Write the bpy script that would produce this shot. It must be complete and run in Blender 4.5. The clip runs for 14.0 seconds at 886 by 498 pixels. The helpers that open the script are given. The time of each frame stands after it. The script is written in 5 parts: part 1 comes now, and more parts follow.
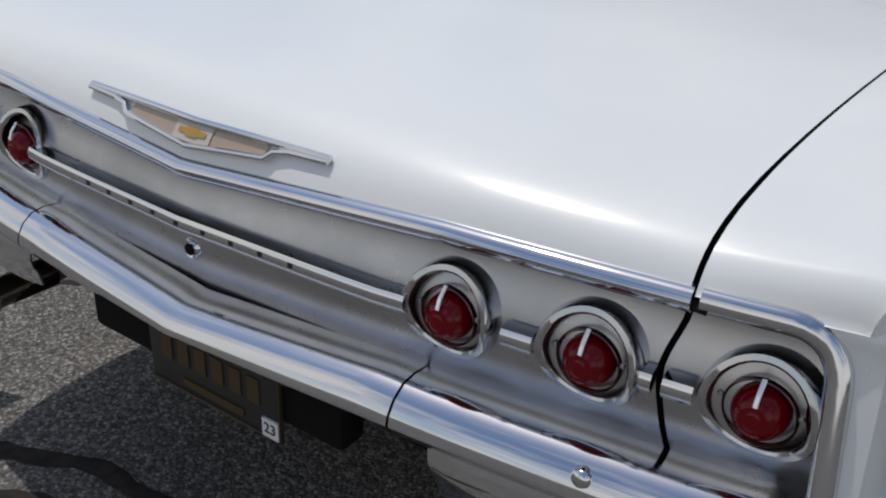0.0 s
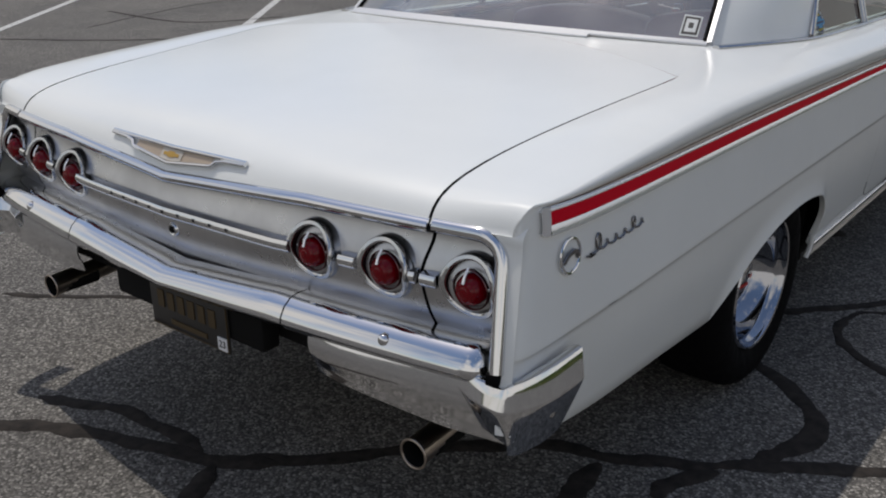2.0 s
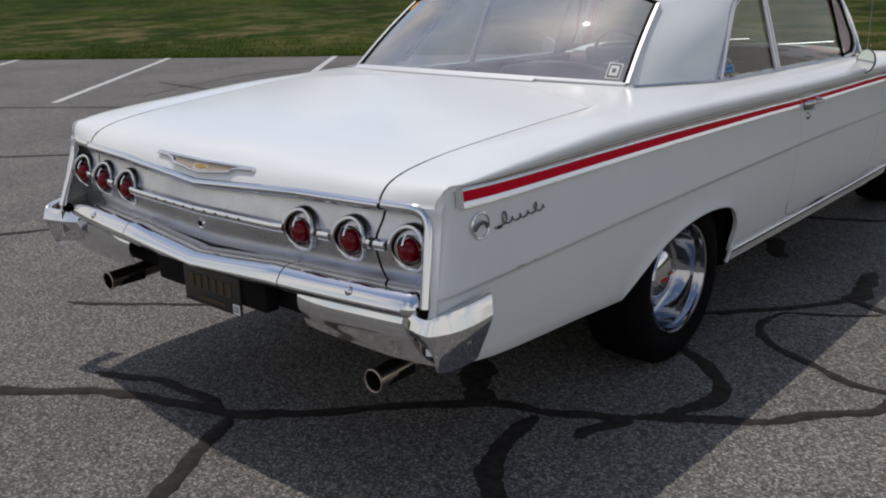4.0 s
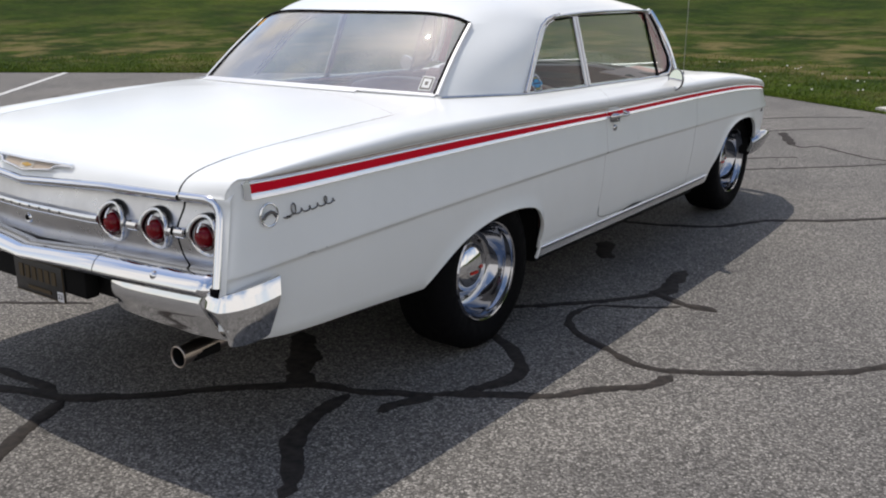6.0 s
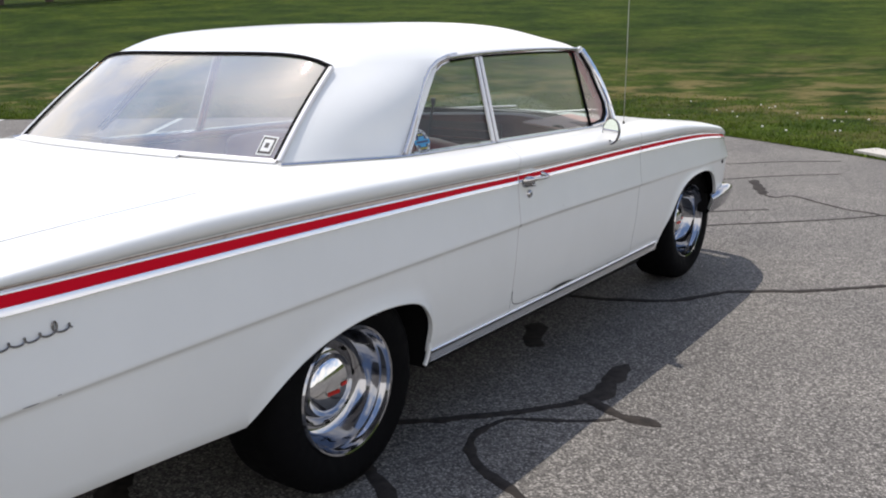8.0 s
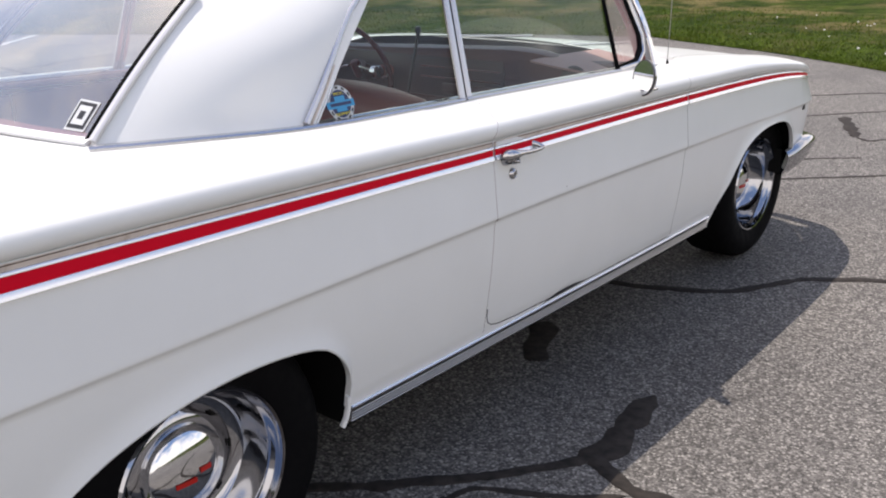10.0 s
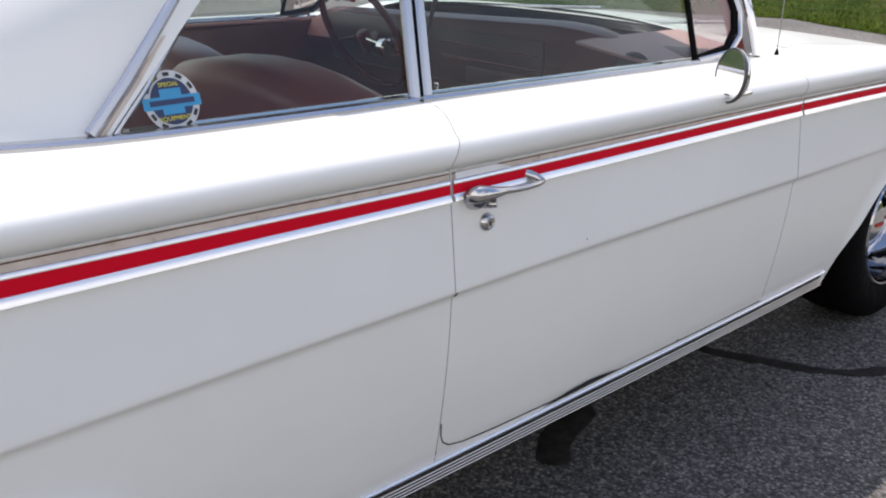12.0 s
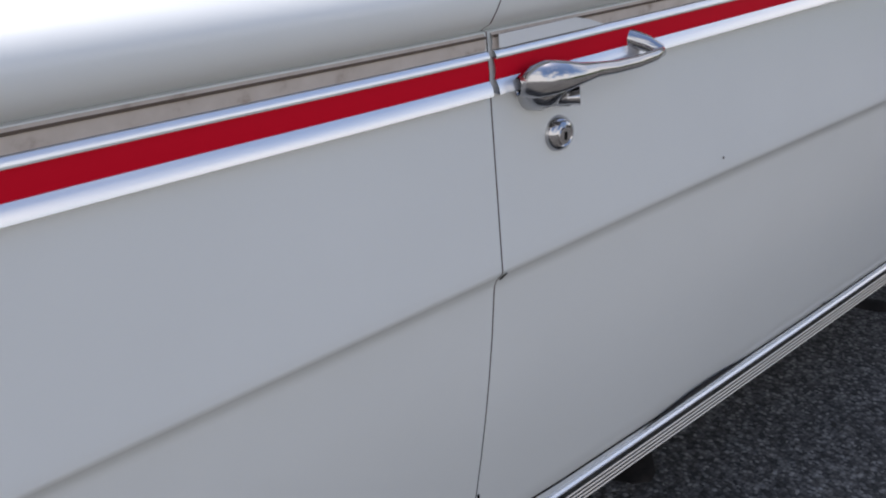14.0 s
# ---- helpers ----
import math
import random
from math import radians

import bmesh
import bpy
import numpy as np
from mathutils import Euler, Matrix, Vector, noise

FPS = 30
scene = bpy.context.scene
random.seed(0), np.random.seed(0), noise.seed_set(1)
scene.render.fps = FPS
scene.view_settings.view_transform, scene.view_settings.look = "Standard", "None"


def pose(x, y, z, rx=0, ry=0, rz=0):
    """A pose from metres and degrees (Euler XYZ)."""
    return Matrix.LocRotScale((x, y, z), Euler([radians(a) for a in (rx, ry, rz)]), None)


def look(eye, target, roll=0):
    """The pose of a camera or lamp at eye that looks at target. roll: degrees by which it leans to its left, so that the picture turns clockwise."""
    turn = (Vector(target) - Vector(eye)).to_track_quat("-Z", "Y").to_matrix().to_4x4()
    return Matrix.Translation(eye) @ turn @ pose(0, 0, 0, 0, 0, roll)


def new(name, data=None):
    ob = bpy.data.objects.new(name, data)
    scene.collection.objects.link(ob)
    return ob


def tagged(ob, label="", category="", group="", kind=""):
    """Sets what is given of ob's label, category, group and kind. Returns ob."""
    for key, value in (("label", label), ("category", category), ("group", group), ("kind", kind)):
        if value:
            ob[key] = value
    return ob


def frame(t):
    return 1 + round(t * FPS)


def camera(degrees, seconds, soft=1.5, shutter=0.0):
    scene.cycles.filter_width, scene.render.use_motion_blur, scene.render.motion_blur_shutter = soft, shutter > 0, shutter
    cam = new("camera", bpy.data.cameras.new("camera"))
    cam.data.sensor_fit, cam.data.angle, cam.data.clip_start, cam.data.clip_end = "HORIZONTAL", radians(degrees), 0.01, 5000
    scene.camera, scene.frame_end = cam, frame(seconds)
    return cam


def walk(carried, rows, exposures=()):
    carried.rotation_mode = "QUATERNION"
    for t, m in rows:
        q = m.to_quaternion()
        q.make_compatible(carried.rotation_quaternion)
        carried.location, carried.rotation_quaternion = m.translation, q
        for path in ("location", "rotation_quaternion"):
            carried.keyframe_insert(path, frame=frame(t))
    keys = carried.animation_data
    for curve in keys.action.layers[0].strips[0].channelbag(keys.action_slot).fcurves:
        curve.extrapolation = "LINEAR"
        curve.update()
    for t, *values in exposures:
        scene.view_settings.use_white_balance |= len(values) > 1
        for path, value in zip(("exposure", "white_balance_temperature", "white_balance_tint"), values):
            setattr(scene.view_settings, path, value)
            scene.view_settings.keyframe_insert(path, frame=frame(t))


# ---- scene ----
cam = camera(51.0, 14.0, 2.0)
PATH = [
    (0, (1.025, -2.178, 1.342), (-0.001, -0.709, 0.456), 2.4),
    (0.5, (1.213, -2.278, 1.391), (0.127, -0.843, 0.52), 2.5),
    (1, (1.412, -2.407, 1.422), (0.373, -0.904, 0.609), 2.2),
    (1.5, (1.604, -2.491, 1.448), (0.525, -0.995, 0.677), 1.5),
    (2, (1.808, -2.582, 1.467), (0.635, -1.135, 0.736), -0.5),
    (2.2, (1.88, -2.603, 1.49), (0.673, -1.182, 0.765), -1.2),
    (4.3, (2.531, -3.03, 1.465), (1.256, -1.595, 0.904), -1.3),
    (4.5, (2.582, -3.064, 1.463), (1.328, -1.606, 0.913), -0.3),
    (5, (2.732, -3.156, 1.457), (1.479, -1.673, 0.977), 0.6),
    (5.5, (2.885, -3.169, 1.461), (1.674, -1.669, 0.927), 0.8),
    (6, (2.967, -2.988, 1.463), (1.816, -1.447, 0.915), -0.3),
    (6.5, (3.018, -2.756, 1.457), (1.9, -1.19, 0.913), 0.1),
    (7, (2.922, -2.524, 1.431), (1.792, -0.967, 0.885), -0.2),
    (7.5, (2.802, -2.288, 1.437), (1.685, -0.717, 0.901), -0.5),
    (8, (2.757, -1.985, 1.432), (1.618, -0.408, 0.963), -0.8),
    (8.2, (2.735, -1.865, 1.434), (1.583, -0.291, 0.992), -0.8),
    (10.3, (2.339, -0.781, 1.413), (1.106, 0.645, 0.747), -1.2),
    (10.5, (2.288, -0.69, 1.416), (1.09, 0.757, 0.731), -0.4),
    (11, (2.222, -0.449, 1.403), (1.120, 1.058, 0.687), 0.5),
    (11.5, (2.149, -0.207, 1.384), (0.897, 1.155, 0.624), -0.5),
    (12, (2.048, 0.002, 1.303), (0.640, 1.239, 0.607), 0.4),
    (12.2, (1.988, 0.035, 1.266), (0.591, 1.315, 0.646), 1.5),
    (12.5, (1.892, 0.088, 1.205), (0.490, 1.378, 0.598), 1.8),
    (13, (1.733, 0.206, 1.102), (0.314, 1.466, 0.471), -0.1),
    (13.5, (1.602, 0.328, 1.055), (0.183, 1.56, 0.368), -1.8),
    (14, (1.502, 0.452, 1.067), (0.138, 1.627, 0.197), -1.7),
]
walk(cam, [(t, look(eye, target, roll)) for t, eye, target, roll in PATH], [(0.0, 0.05, 6400, 10), (2.0, 0.09, 6600, 10), (4.5, 0.26, 6550, 11), (6.5, 0.86, 6650, 11), (8.0, 1.06, 6650, 12), (10.5, 1.26, 6850, 16), (11.5, 1.32, 6750, 14), (12.5, 1.13, 6700, 14), (13.5, 0.96, 6450, 13), (14.0, 0.93, 6400, 13)])

# ---- light: sun high over the far front corner of the car, blue sky ----
world = bpy.data.worlds.new("sky")
scene.world = world
world.use_nodes = True
wn = world.node_tree.nodes
sky = wn.new("ShaderNodeTexSky")
sky.sky_type = "NISHITA"
sky.sun_disc = False
SUN_DIR = Vector((-0.37, 0.09, 1.0)).normalized()
sky.sun_elevation = math.asin(SUN_DIR.z)
sky.sun_rotation = math.atan2(SUN_DIR.x, SUN_DIR.y)
sky.air_density, sky.dust_density, sky.ozone_density = 1.0, 1.0, 1.0
wl = world.node_tree.links
dirs = wn.new("ShaderNodeTexCoord")
cl = wn.new("ShaderNodeTexNoise")
cl.inputs["Scale"].default_value, cl.inputs["Detail"].default_value, cl.inputs["Roughness"].default_value = 2.6, 9.0, 0.58
cr = wn.new("ShaderNodeValToRGB")
cr.color_ramp.elements[0].position, cr.color_ramp.elements[1].position = 0.46, 0.66
cm = wn.new("ShaderNodeMix")
cm.data_type = "RGBA"
cm.inputs[7].default_value = (6.4, 6.2, 6.0, 1)
wl.new(dirs.outputs["Generated"], cl.inputs["Vector"])
sep, add_ = wn.new("ShaderNodeSeparateXYZ"), wn.new("ShaderNodeMath")
add_.operation = "MULTIPLY_ADD"
add_.inputs[1].default_value = -0.32
wl.new(dirs.outputs["Generated"], sep.inputs[0])
lift = wn.new("ShaderNodeMath")
lift.inputs[1].default_value = 0.18
wl.new(cl.outputs["Fac"], lift.inputs[0])
wl.new(sep.outputs[2], add_.inputs[0])
wl.new(lift.outputs[0], add_.inputs[2])
wl.new(add_.outputs[0], cr.inputs[0])
wl.new(cr.outputs[0], cm.inputs[0])
wl.new(sky.outputs[0], cm.inputs[6])
wl.new(cm.outputs[2], wn["Background"].inputs[0])
wn["Background"].inputs[1].default_value = 0.106
sun = new("sun", bpy.data.lights.new("sun", "SUN"))
sun.data.energy, sun.data.angle, sun.data.color = 2.06, radians(0.6), (1.0, 0.95, 0.88)
sun.matrix_world = look(SUN_DIR * 30, (0, 0, 0))


# ---- materials ----
def material(name, colour=(0.8, 0.8, 0.8), rough=0.5, metal=0.0, coat=0.0, spec=0.5):
    m = bpy.data.materials.new(name)
    m.use_nodes = True
    b = m.node_tree.nodes["Principled BSDF"]
    b.inputs["Base Color"].default_value = (*colour, 1)
    b.inputs["Roughness"].default_value = rough
    b.inputs["Metallic"].default_value = metal
    b.inputs["Coat Weight"].default_value = coat
    b.inputs["Coat Roughness"].default_value = 0.04
    b.inputs["Specular IOR Level"].default_value = spec
    return m


def nodes_of(m):
    t = m.node_tree
    return t.nodes, t.links, t.nodes["Principled BSDF"]


def coords(m):
    n, l, b = nodes_of(m)
    return n.new("ShaderNodeTexCoord").outputs["Object"]


def noise_tex(m, scale, detail=4.0, rough=0.55, vec=None):
    n, l, b = nodes_of(m)
    t = n.new("ShaderNodeTexNoise")
    t.inputs["Scale"].default_value = scale
    t.inputs["Detail"].default_value = detail
    t.inputs["Roughness"].default_value = rough
    l.new(vec or coords(m), t.inputs["Vector"])
    return t.outputs["Fac"]


def ramp(m, fac, stops):
    n, l, b = nodes_of(m)
    r = n.new("ShaderNodeValToRGB")
    e = r.color_ramp.elements
    while len(e) < len(stops):
        e.new(0.5)
    for k, (p, c) in enumerate(stops):
        e[k].position = p
        e[k].color = (*c, 1) if len(c) == 3 else c
    l.new(fac, r.inputs[0])
    return r.outputs[0]


def mix_col(m, fac, a, b_, mode="MIX"):
    n, l, b = nodes_of(m)
    x = n.new("ShaderNodeMix")
    x.data_type, x.blend_type = "RGBA", mode
    for sock, v in ((x.inputs[0], fac), (x.inputs[6], a), (x.inputs[7], b_)):
        if isinstance(v, (int, float)):
            sock.default_value = v
        elif isinstance(v, tuple):
            sock.default_value = (*v, 1)
        else:
            l.new(v, sock)
    return x.outputs[2]


def set_in(m, name, sock):
    n, l, b = nodes_of(m)
    l.new(sock, b.inputs[name])


def bump(m, height, strength, distance):
    n, l, b = nodes_of(m)
    k = n.new("ShaderNodeBump")
    k.inputs["Strength"].default_value = strength
    k.inputs["Distance"].default_value = distance
    l.new(height, k.inputs["Height"])
    l.new(k.outputs[0], b.inputs["Normal"])


def glass_mat(name, tint, gloss=1.0, base=0.06, dust_glare=0.0, film=(0.75, 0.74, 0.72)):
    m = bpy.data.materials.new(name)
    m.use_nodes = True
    n, l = m.node_tree.nodes, m.node_tree.links
    n.remove(n["Principled BSDF"])
    tr, gl, mx, lw = n.new("ShaderNodeBsdfTransparent"), n.new("ShaderNodeBsdfGlossy"), n.new("ShaderNodeMixShader"), n.new("ShaderNodeLayerWeight")
    tr.inputs[0].default_value = (*tint, 1)
    gl.inputs["Roughness"].default_value = 0.015
    gl.inputs["Color"].default_value = (gloss, gloss, gloss, 1)
    lw.inputs[0].default_value = 0.5
    pw, ma = n.new("ShaderNodeMath"), n.new("ShaderNodeMath")
    pw.operation, ma.operation = "POWER", "MULTIPLY_ADD"
    pw.inputs[1].default_value, ma.inputs[1].default_value, ma.inputs[2].default_value = 4.0, 0.90, base
    l.new(lw.outputs["Facing"], pw.inputs[0])
    l.new(pw.outputs[0], ma.inputs[0])
    l.new(ma.outputs[0], mx.inputs[0])
    l.new(tr.outputs[0], mx.inputs[1])
    l.new(gl.outputs[0], mx.inputs[2])
    out = mx.outputs[0]
    if dust_glare:
        df, dm, nz, rp, tc = n.new("ShaderNodeBsdfDiffuse"), n.new("ShaderNodeMixShader"), n.new("ShaderNodeTexNoise"), n.new("ShaderNodeMapRange"), n.new("ShaderNodeTexCoord")
        df.inputs[0].default_value = (*film, 1)
        nz.inputs["Scale"].default_value, nz.inputs["Detail"].default_value = 4.0, 5.0
        rp.inputs[1].default_value, rp.inputs[2].default_value, rp.inputs[3].default_value, rp.inputs[4].default_value = 0.3, 0.75, dust_glare * 0.35, dust_glare * 1.5
        l.new(tc.outputs["Object"], nz.inputs["Vector"])
        l.new(nz.outputs["Fac"], rp.inputs[0])
        l.new(rp.outputs[0], dm.inputs[0])
        l.new(out, dm.inputs[1])
        l.new(df.outputs[0], dm.inputs[2])
        out = dm.outputs[0]
    l.new(out, n["Material Output"].inputs[0])
    return m


PAINT = material("white_paint", (0.78, 0.78, 0.755), 0.42, 0.0, 0.8, 0.3)
PAINT.node_tree.nodes["Principled BSDF"].inputs["Coat Roughness"].default_value = 0.16
CHROME = material("chrome", (0.72, 0.73, 0.75), 0.05, 1.0)
ALU = material("aluminium", (0.66, 0.66, 0.67), 0.22, 0.95)
RED = material("red_stripe", (0.60, 0.004, 0.020), 0.55, spec=0.08)
WHITE = material("white_strip", (0.88, 0.89, 0.92), 0.22, 0.25, 0.6)
STRIP = material("anodised_strip", (0.84, 0.85, 0.88), 0.20, 0.65)
SATIN = material("satin_trim", (0.52, 0.52, 0.53), 0.24, 1.0)
DULLTRIM = material("dull_trim", (0.62, 0.62, 0.62), 0.42, 0.5)
RIB = material("rocker_bright", (0.52, 0.495, 0.475), 0.32, 0.95)
ROCKDARK = material("rocker_recess", (0.014, 0.013, 0.013), 0.6)
BEZEL = material("bezel_chrome", (0.56, 0.57, 0.59), 0.15, 1.0)
GREYCHROME = material("worn_chrome", (0.50, 0.50, 0.51), 0.12, 1.0)
RIM = material("rim_chrome", (0.40, 0.41, 0.44), 0.06, 1.0)
BEIGE = material("dusty_recess", (0.42, 0.37, 0.32), 0.7)
LENS = material("red_lens", (0.15, 0.0006, 0.005), 0.05, 0.0, 0.0, 0.3)
LENSDARK = material("dark_lens", (0.012, 0.002, 0.003), 0.5, spec=0.1)
# near-black for gaps, holes and underside: deep shade put into the colour
DARK = material("gap_shade", (0.009, 0.009, 0.009), 0.9, spec=0.1)
RUBBER = material("rubber", (0.004, 0.004, 0.0044), 0.8, spec=0.05)
GLASS = glass_mat("side_glass", (0.84, 0.90, 0.87), 0.62, 0.05, 0.008)
# vent pane: a pink diffuse film paints in the reflection of the maroon cabin
VENTGLASS = glass_mat("vent_glass", (0.80, 0.72, 0.70), 0.7, 0.06, 0.30, (0.62, 0.47, 0.43))
# rear pane: real dust, its veil thickened to paint in bright sky reflection
BACKGLASS = glass_mat("rear_glass", (0.80, 0.84, 0.82), 1.0, 0.25, 0.165)
MAROON = material("maroon_vinyl", (0.12, 0.025, 0.021), 0.36)
SEATRED = material("seat_vinyl", (0.21, 0.040, 0.034), 0.34)
MAROONLIGHT = material("maroon_cloth", (0.085, 0.026, 0.025), 0.45)
BLACK = material("black_plastic", (0.015, 0.015, 0.016), 0.4)
ASPHALT = material("asphalt", (0.055, 0.054, 0.053), 0.75, spec=0.15)
SEAL = material("crack_sealant", (0.014, 0.013, 0.013), 0.85, spec=0.15)
LINE = material("line_paint", (0.55, 0.55, 0.53), 0.8)
GRASS = material("grass_ground", (0.07, 0.11, 0.03), 0.95, spec=0.05)


# paint: faint dust and orange peel
f = noise_tex(PAINT, 3.0, 5)
set_in(PAINT, "Base Color", ramp(PAINT, f, [(0.3, (0.72, 0.737, 0.722)), (0.7, (0.755, 0.772, 0.757))]))
set_in(PAINT, "Roughness", ramp(PAINT, noise_tex(PAINT, 2.0, 3), [(0.3, (0.40,) * 3), (0.75, (0.45,) * 3)]))
bump(PAINT, noise_tex(PAINT, 2.4, 3), 0.20, 0.02)
# chrome: light pitting and haze
set_in(CHROME, "Roughness", ramp(CHROME, noise_tex(CHROME, 14.0, 6), [(0.40, (0.035,) * 3), (0.80, (0.16,) * 3)]))
bump(CHROME, noise_tex(CHROME, 30.0, 2), 0.010, 0.002)
set_in(ALU, "Roughness", ramp(ALU, noise_tex(ALU, 22.0, 6), [(0.3, (0.26,) * 3), (0.75, (0.36,) * 3)]))
set_in(ALU, "Base Color", ramp(ALU, noise_tex(ALU, 7.0, 6), [(0.3, (0.46, 0.46, 0.47)), (0.7, (0.60, 0.60, 0.61))]))
set_in(BEIGE, "Base Color", ramp(BEIGE, noise_tex(BEIGE, 40.0, 6), [(0.26, (0.34, 0.27, 0.22)), (0.40, (0.52, 0.45, 0.39)), (0.8, (0.62, 0.55, 0.49))]))
# asphalt: stones of several millimetres in a dark binder, blotches a metre wide
n_, l_, b_ = nodes_of(ASPHALT)
vo = n_.new("ShaderNodeTexVoronoi")
vo.inputs["Scale"].default_value = 135.0
l_.new(coords(ASPHALT), vo.inputs["Vector"])
vs_ = n_.new("ShaderNodeSeparateColor")
l_.new(vo.outputs["Color"], vs_.inputs[0])
stone = ramp(ASPHALT, vs_.outputs[0], [(0.0, (0.068, 0.065, 0.060)), (0.45, (0.136, 0.128, 0.119)), (0.80, (0.222, 0.210, 0.196)), (1.0, (0.35, 0.334, 0.308))])
edge = ramp(ASPHALT, vo.outputs["Distance"], [(0.25, (1, 1, 1)), (0.75, (0.62, 0.62, 0.62))])
stone = mix_col(ASPHALT, 1.0, stone, edge, "MULTIPLY")
blot = ramp(ASPHALT, noise_tex(ASPHALT, 0.9, 6, 0.6), [(0.3, (0.78, 0.78, 0.79)), (0.7, (1.18, 1.17, 1.15))])
stone = mix_col(ASPHALT, 1.0, stone, blot, "MULTIPLY")
grime = ramp(ASPHALT, noise_tex(ASPHALT, 38.0, 4, 0.7), [(0.35, (0.80, 0.80, 0.80)), (0.65, (1.18, 1.18, 1.16))])
set_in(ASPHALT, "Base Color", mix_col(ASPHALT, 1.0, stone, grime, "MULTIPLY"))
bump(ASPHALT, vo.outputs["Distance"], 0.6, -0.003)
set_in(SEAL, "Base Color", ramp(SEAL, noise_tex(SEAL, 25.0, 6), [(0.3, (0.015, 0.0135, 0.0125)), (0.75, (0.044, 0.037, 0.032))]))
bump(SEAL, noise_tex(SEAL, 60.0, 4), 0.4, 0.003)
set_in(LINE, "Base Color", ramp(LINE, noise_tex(LINE, 30.0, 8, 0.7), [(0.36, (0.12, 0.12, 0.12)), (0.48, (0.50, 0.50, 0.48)), (0.8, (0.62, 0.62, 0.60))]))
# field: mown grass with dry patches
g1 = ramp(GRASS, noise_tex(GRASS, 0.35, 8, 0.62), [(0.34, (0.011, 0.024, 0.002)), (0.50, (0.024, 0.043, 0.004)), (0.64, (0.042, 0.060, 0.007)), (0.80, (0.072, 0.076, 0.015))])
g2 = ramp(GRASS, noise_tex(GRASS, 9.0, 8, 0.75), [(0.30, (0.45, 0.5, 0.4)), (0.7, (1.45, 1.4, 1.5))])
g4 = ramp(GRASS, noise_tex(GRASS, 2.3, 6, 0.7), [(0.32, (0.55, 0.60, 0.5)), (0.68, (1.4, 1.35, 1.4))])
g3 = mix_col(GRASS, 1.0, mix_col(GRASS, 1.0, g1, g2, "MULTIPLY"), g4, "MULTIPLY")
# worn, dry turf lies along the verge, a few metres deep
n_, l_, b_ = nodes_of(GRASS)
vsep = n_.new("ShaderNodeSeparateXYZ")
l_.new(coords(GRASS), vsep.inputs[0])


def maths(op, a, b):
    m = n_.new("ShaderNodeMath")
    m.operation = op
    for k, v in enumerate((a, b)):
        if isinstance(v, (int, float)):
            m.inputs[k].default_value = v
        else:
            l_.new(v, m.inputs[k])
    return m.outputs[0]


off = maths("ABSOLUTE", maths("ADD", vsep.outputs[0], 4.0), 0.0)
behind = maths("ADD", maths("SUBTRACT", vsep.outputs[1], 11.6), maths("MULTIPLY", off, 0.63))
near = ramp(GRASS, maths("DIVIDE", behind, 40.0), [(0.0, (0.2, 0.2, 0.2)), (0.05, (0.45, 0.45, 0.45)), (0.09, (1, 1, 1)), (0.20, (0.75, 0.75, 0.75)), (0.42, (0.12, 0.12, 0.12)), (0.8, (0.0, 0.0, 0.0))])
dry = ramp(GRASS, noise_tex(GRASS, 0.75, 9, 0.68), [(0.47, (0, 0, 0)), (0.60, (0.9, 0.9, 0.9))])
dry = mix_col(GRASS, 1.0, dry, near, "MULTIPLY")
straw = ramp(GRASS, noise_tex(GRASS, 14.0, 6, 0.7), [(0.3, (0.085, 0.072, 0.026)), (0.7, (0.20, 0.155, 0.070))])
set_in(GRASS, "Base Color", mix_col(GRASS, dry, g3, straw))
bump(GRASS, noise_tex(GRASS, 20.0, 6, 0.8), 0.6, 0.04)
set_in(RUBBER, "Roughness", ramp(RUBBER, noise_tex(RUBBER, 30.0, 5), [(0.3, (0.6,) * 3), (0.7, (0.85,) * 3)]))
for vin in (MAROON, MAROONLIGHT, SEATRED):
    bump(vin, noise_tex(vin, 180.0, 4), 0.15, 0.002)


# ---- mesh helpers ----
def part(name, bm, mat, parent=None, label="", smooth=True, sharp=40):
    bmesh.ops.recalc_face_normals(bm, faces=bm.faces[:])
    me = bpy.data.meshes.new(name)
    bm.to_mesh(me)
    bm.free()
    me.materials.append(mat)
    if smooth:
        me.polygons.foreach_set("use_smooth", [True] * len(me.polygons))
        me.set_sharp_from_angle(angle=radians(sharp))
    ob = new(name, me)
    ob.parent = parent
    if label:
        ob["label"] = label
    return ob


def grid(bm, rows, closed=False):
    vs = [[bm.verts.new(p) for p in r] for r in rows]
    for a, b in zip(vs, vs[1:]):
        k = len(a)
        for i in range(k if closed else k - 1):
            j = (i + 1) % k
            try:
                bm.faces.new((a[i], a[j], b[j], b[i]))
            except ValueError:
                pass
    return vs


def sheet(rows, thick=0.0):
    """A surface from rows of points, given a thickness by a second skin along the normals."""
    bm = bmesh.new()
    grid(bm, rows)
    bmesh.ops.remove_doubles(bm, verts=bm.verts[:], dist=1e-5)
    if thick:
        bmesh.ops.recalc_face_normals(bm, faces=bm.faces[:])
        bmesh.ops.solidify(bm, geom=bm.faces[:] + bm.edges[:] + bm.verts[:], thickness=thick)
    return bm


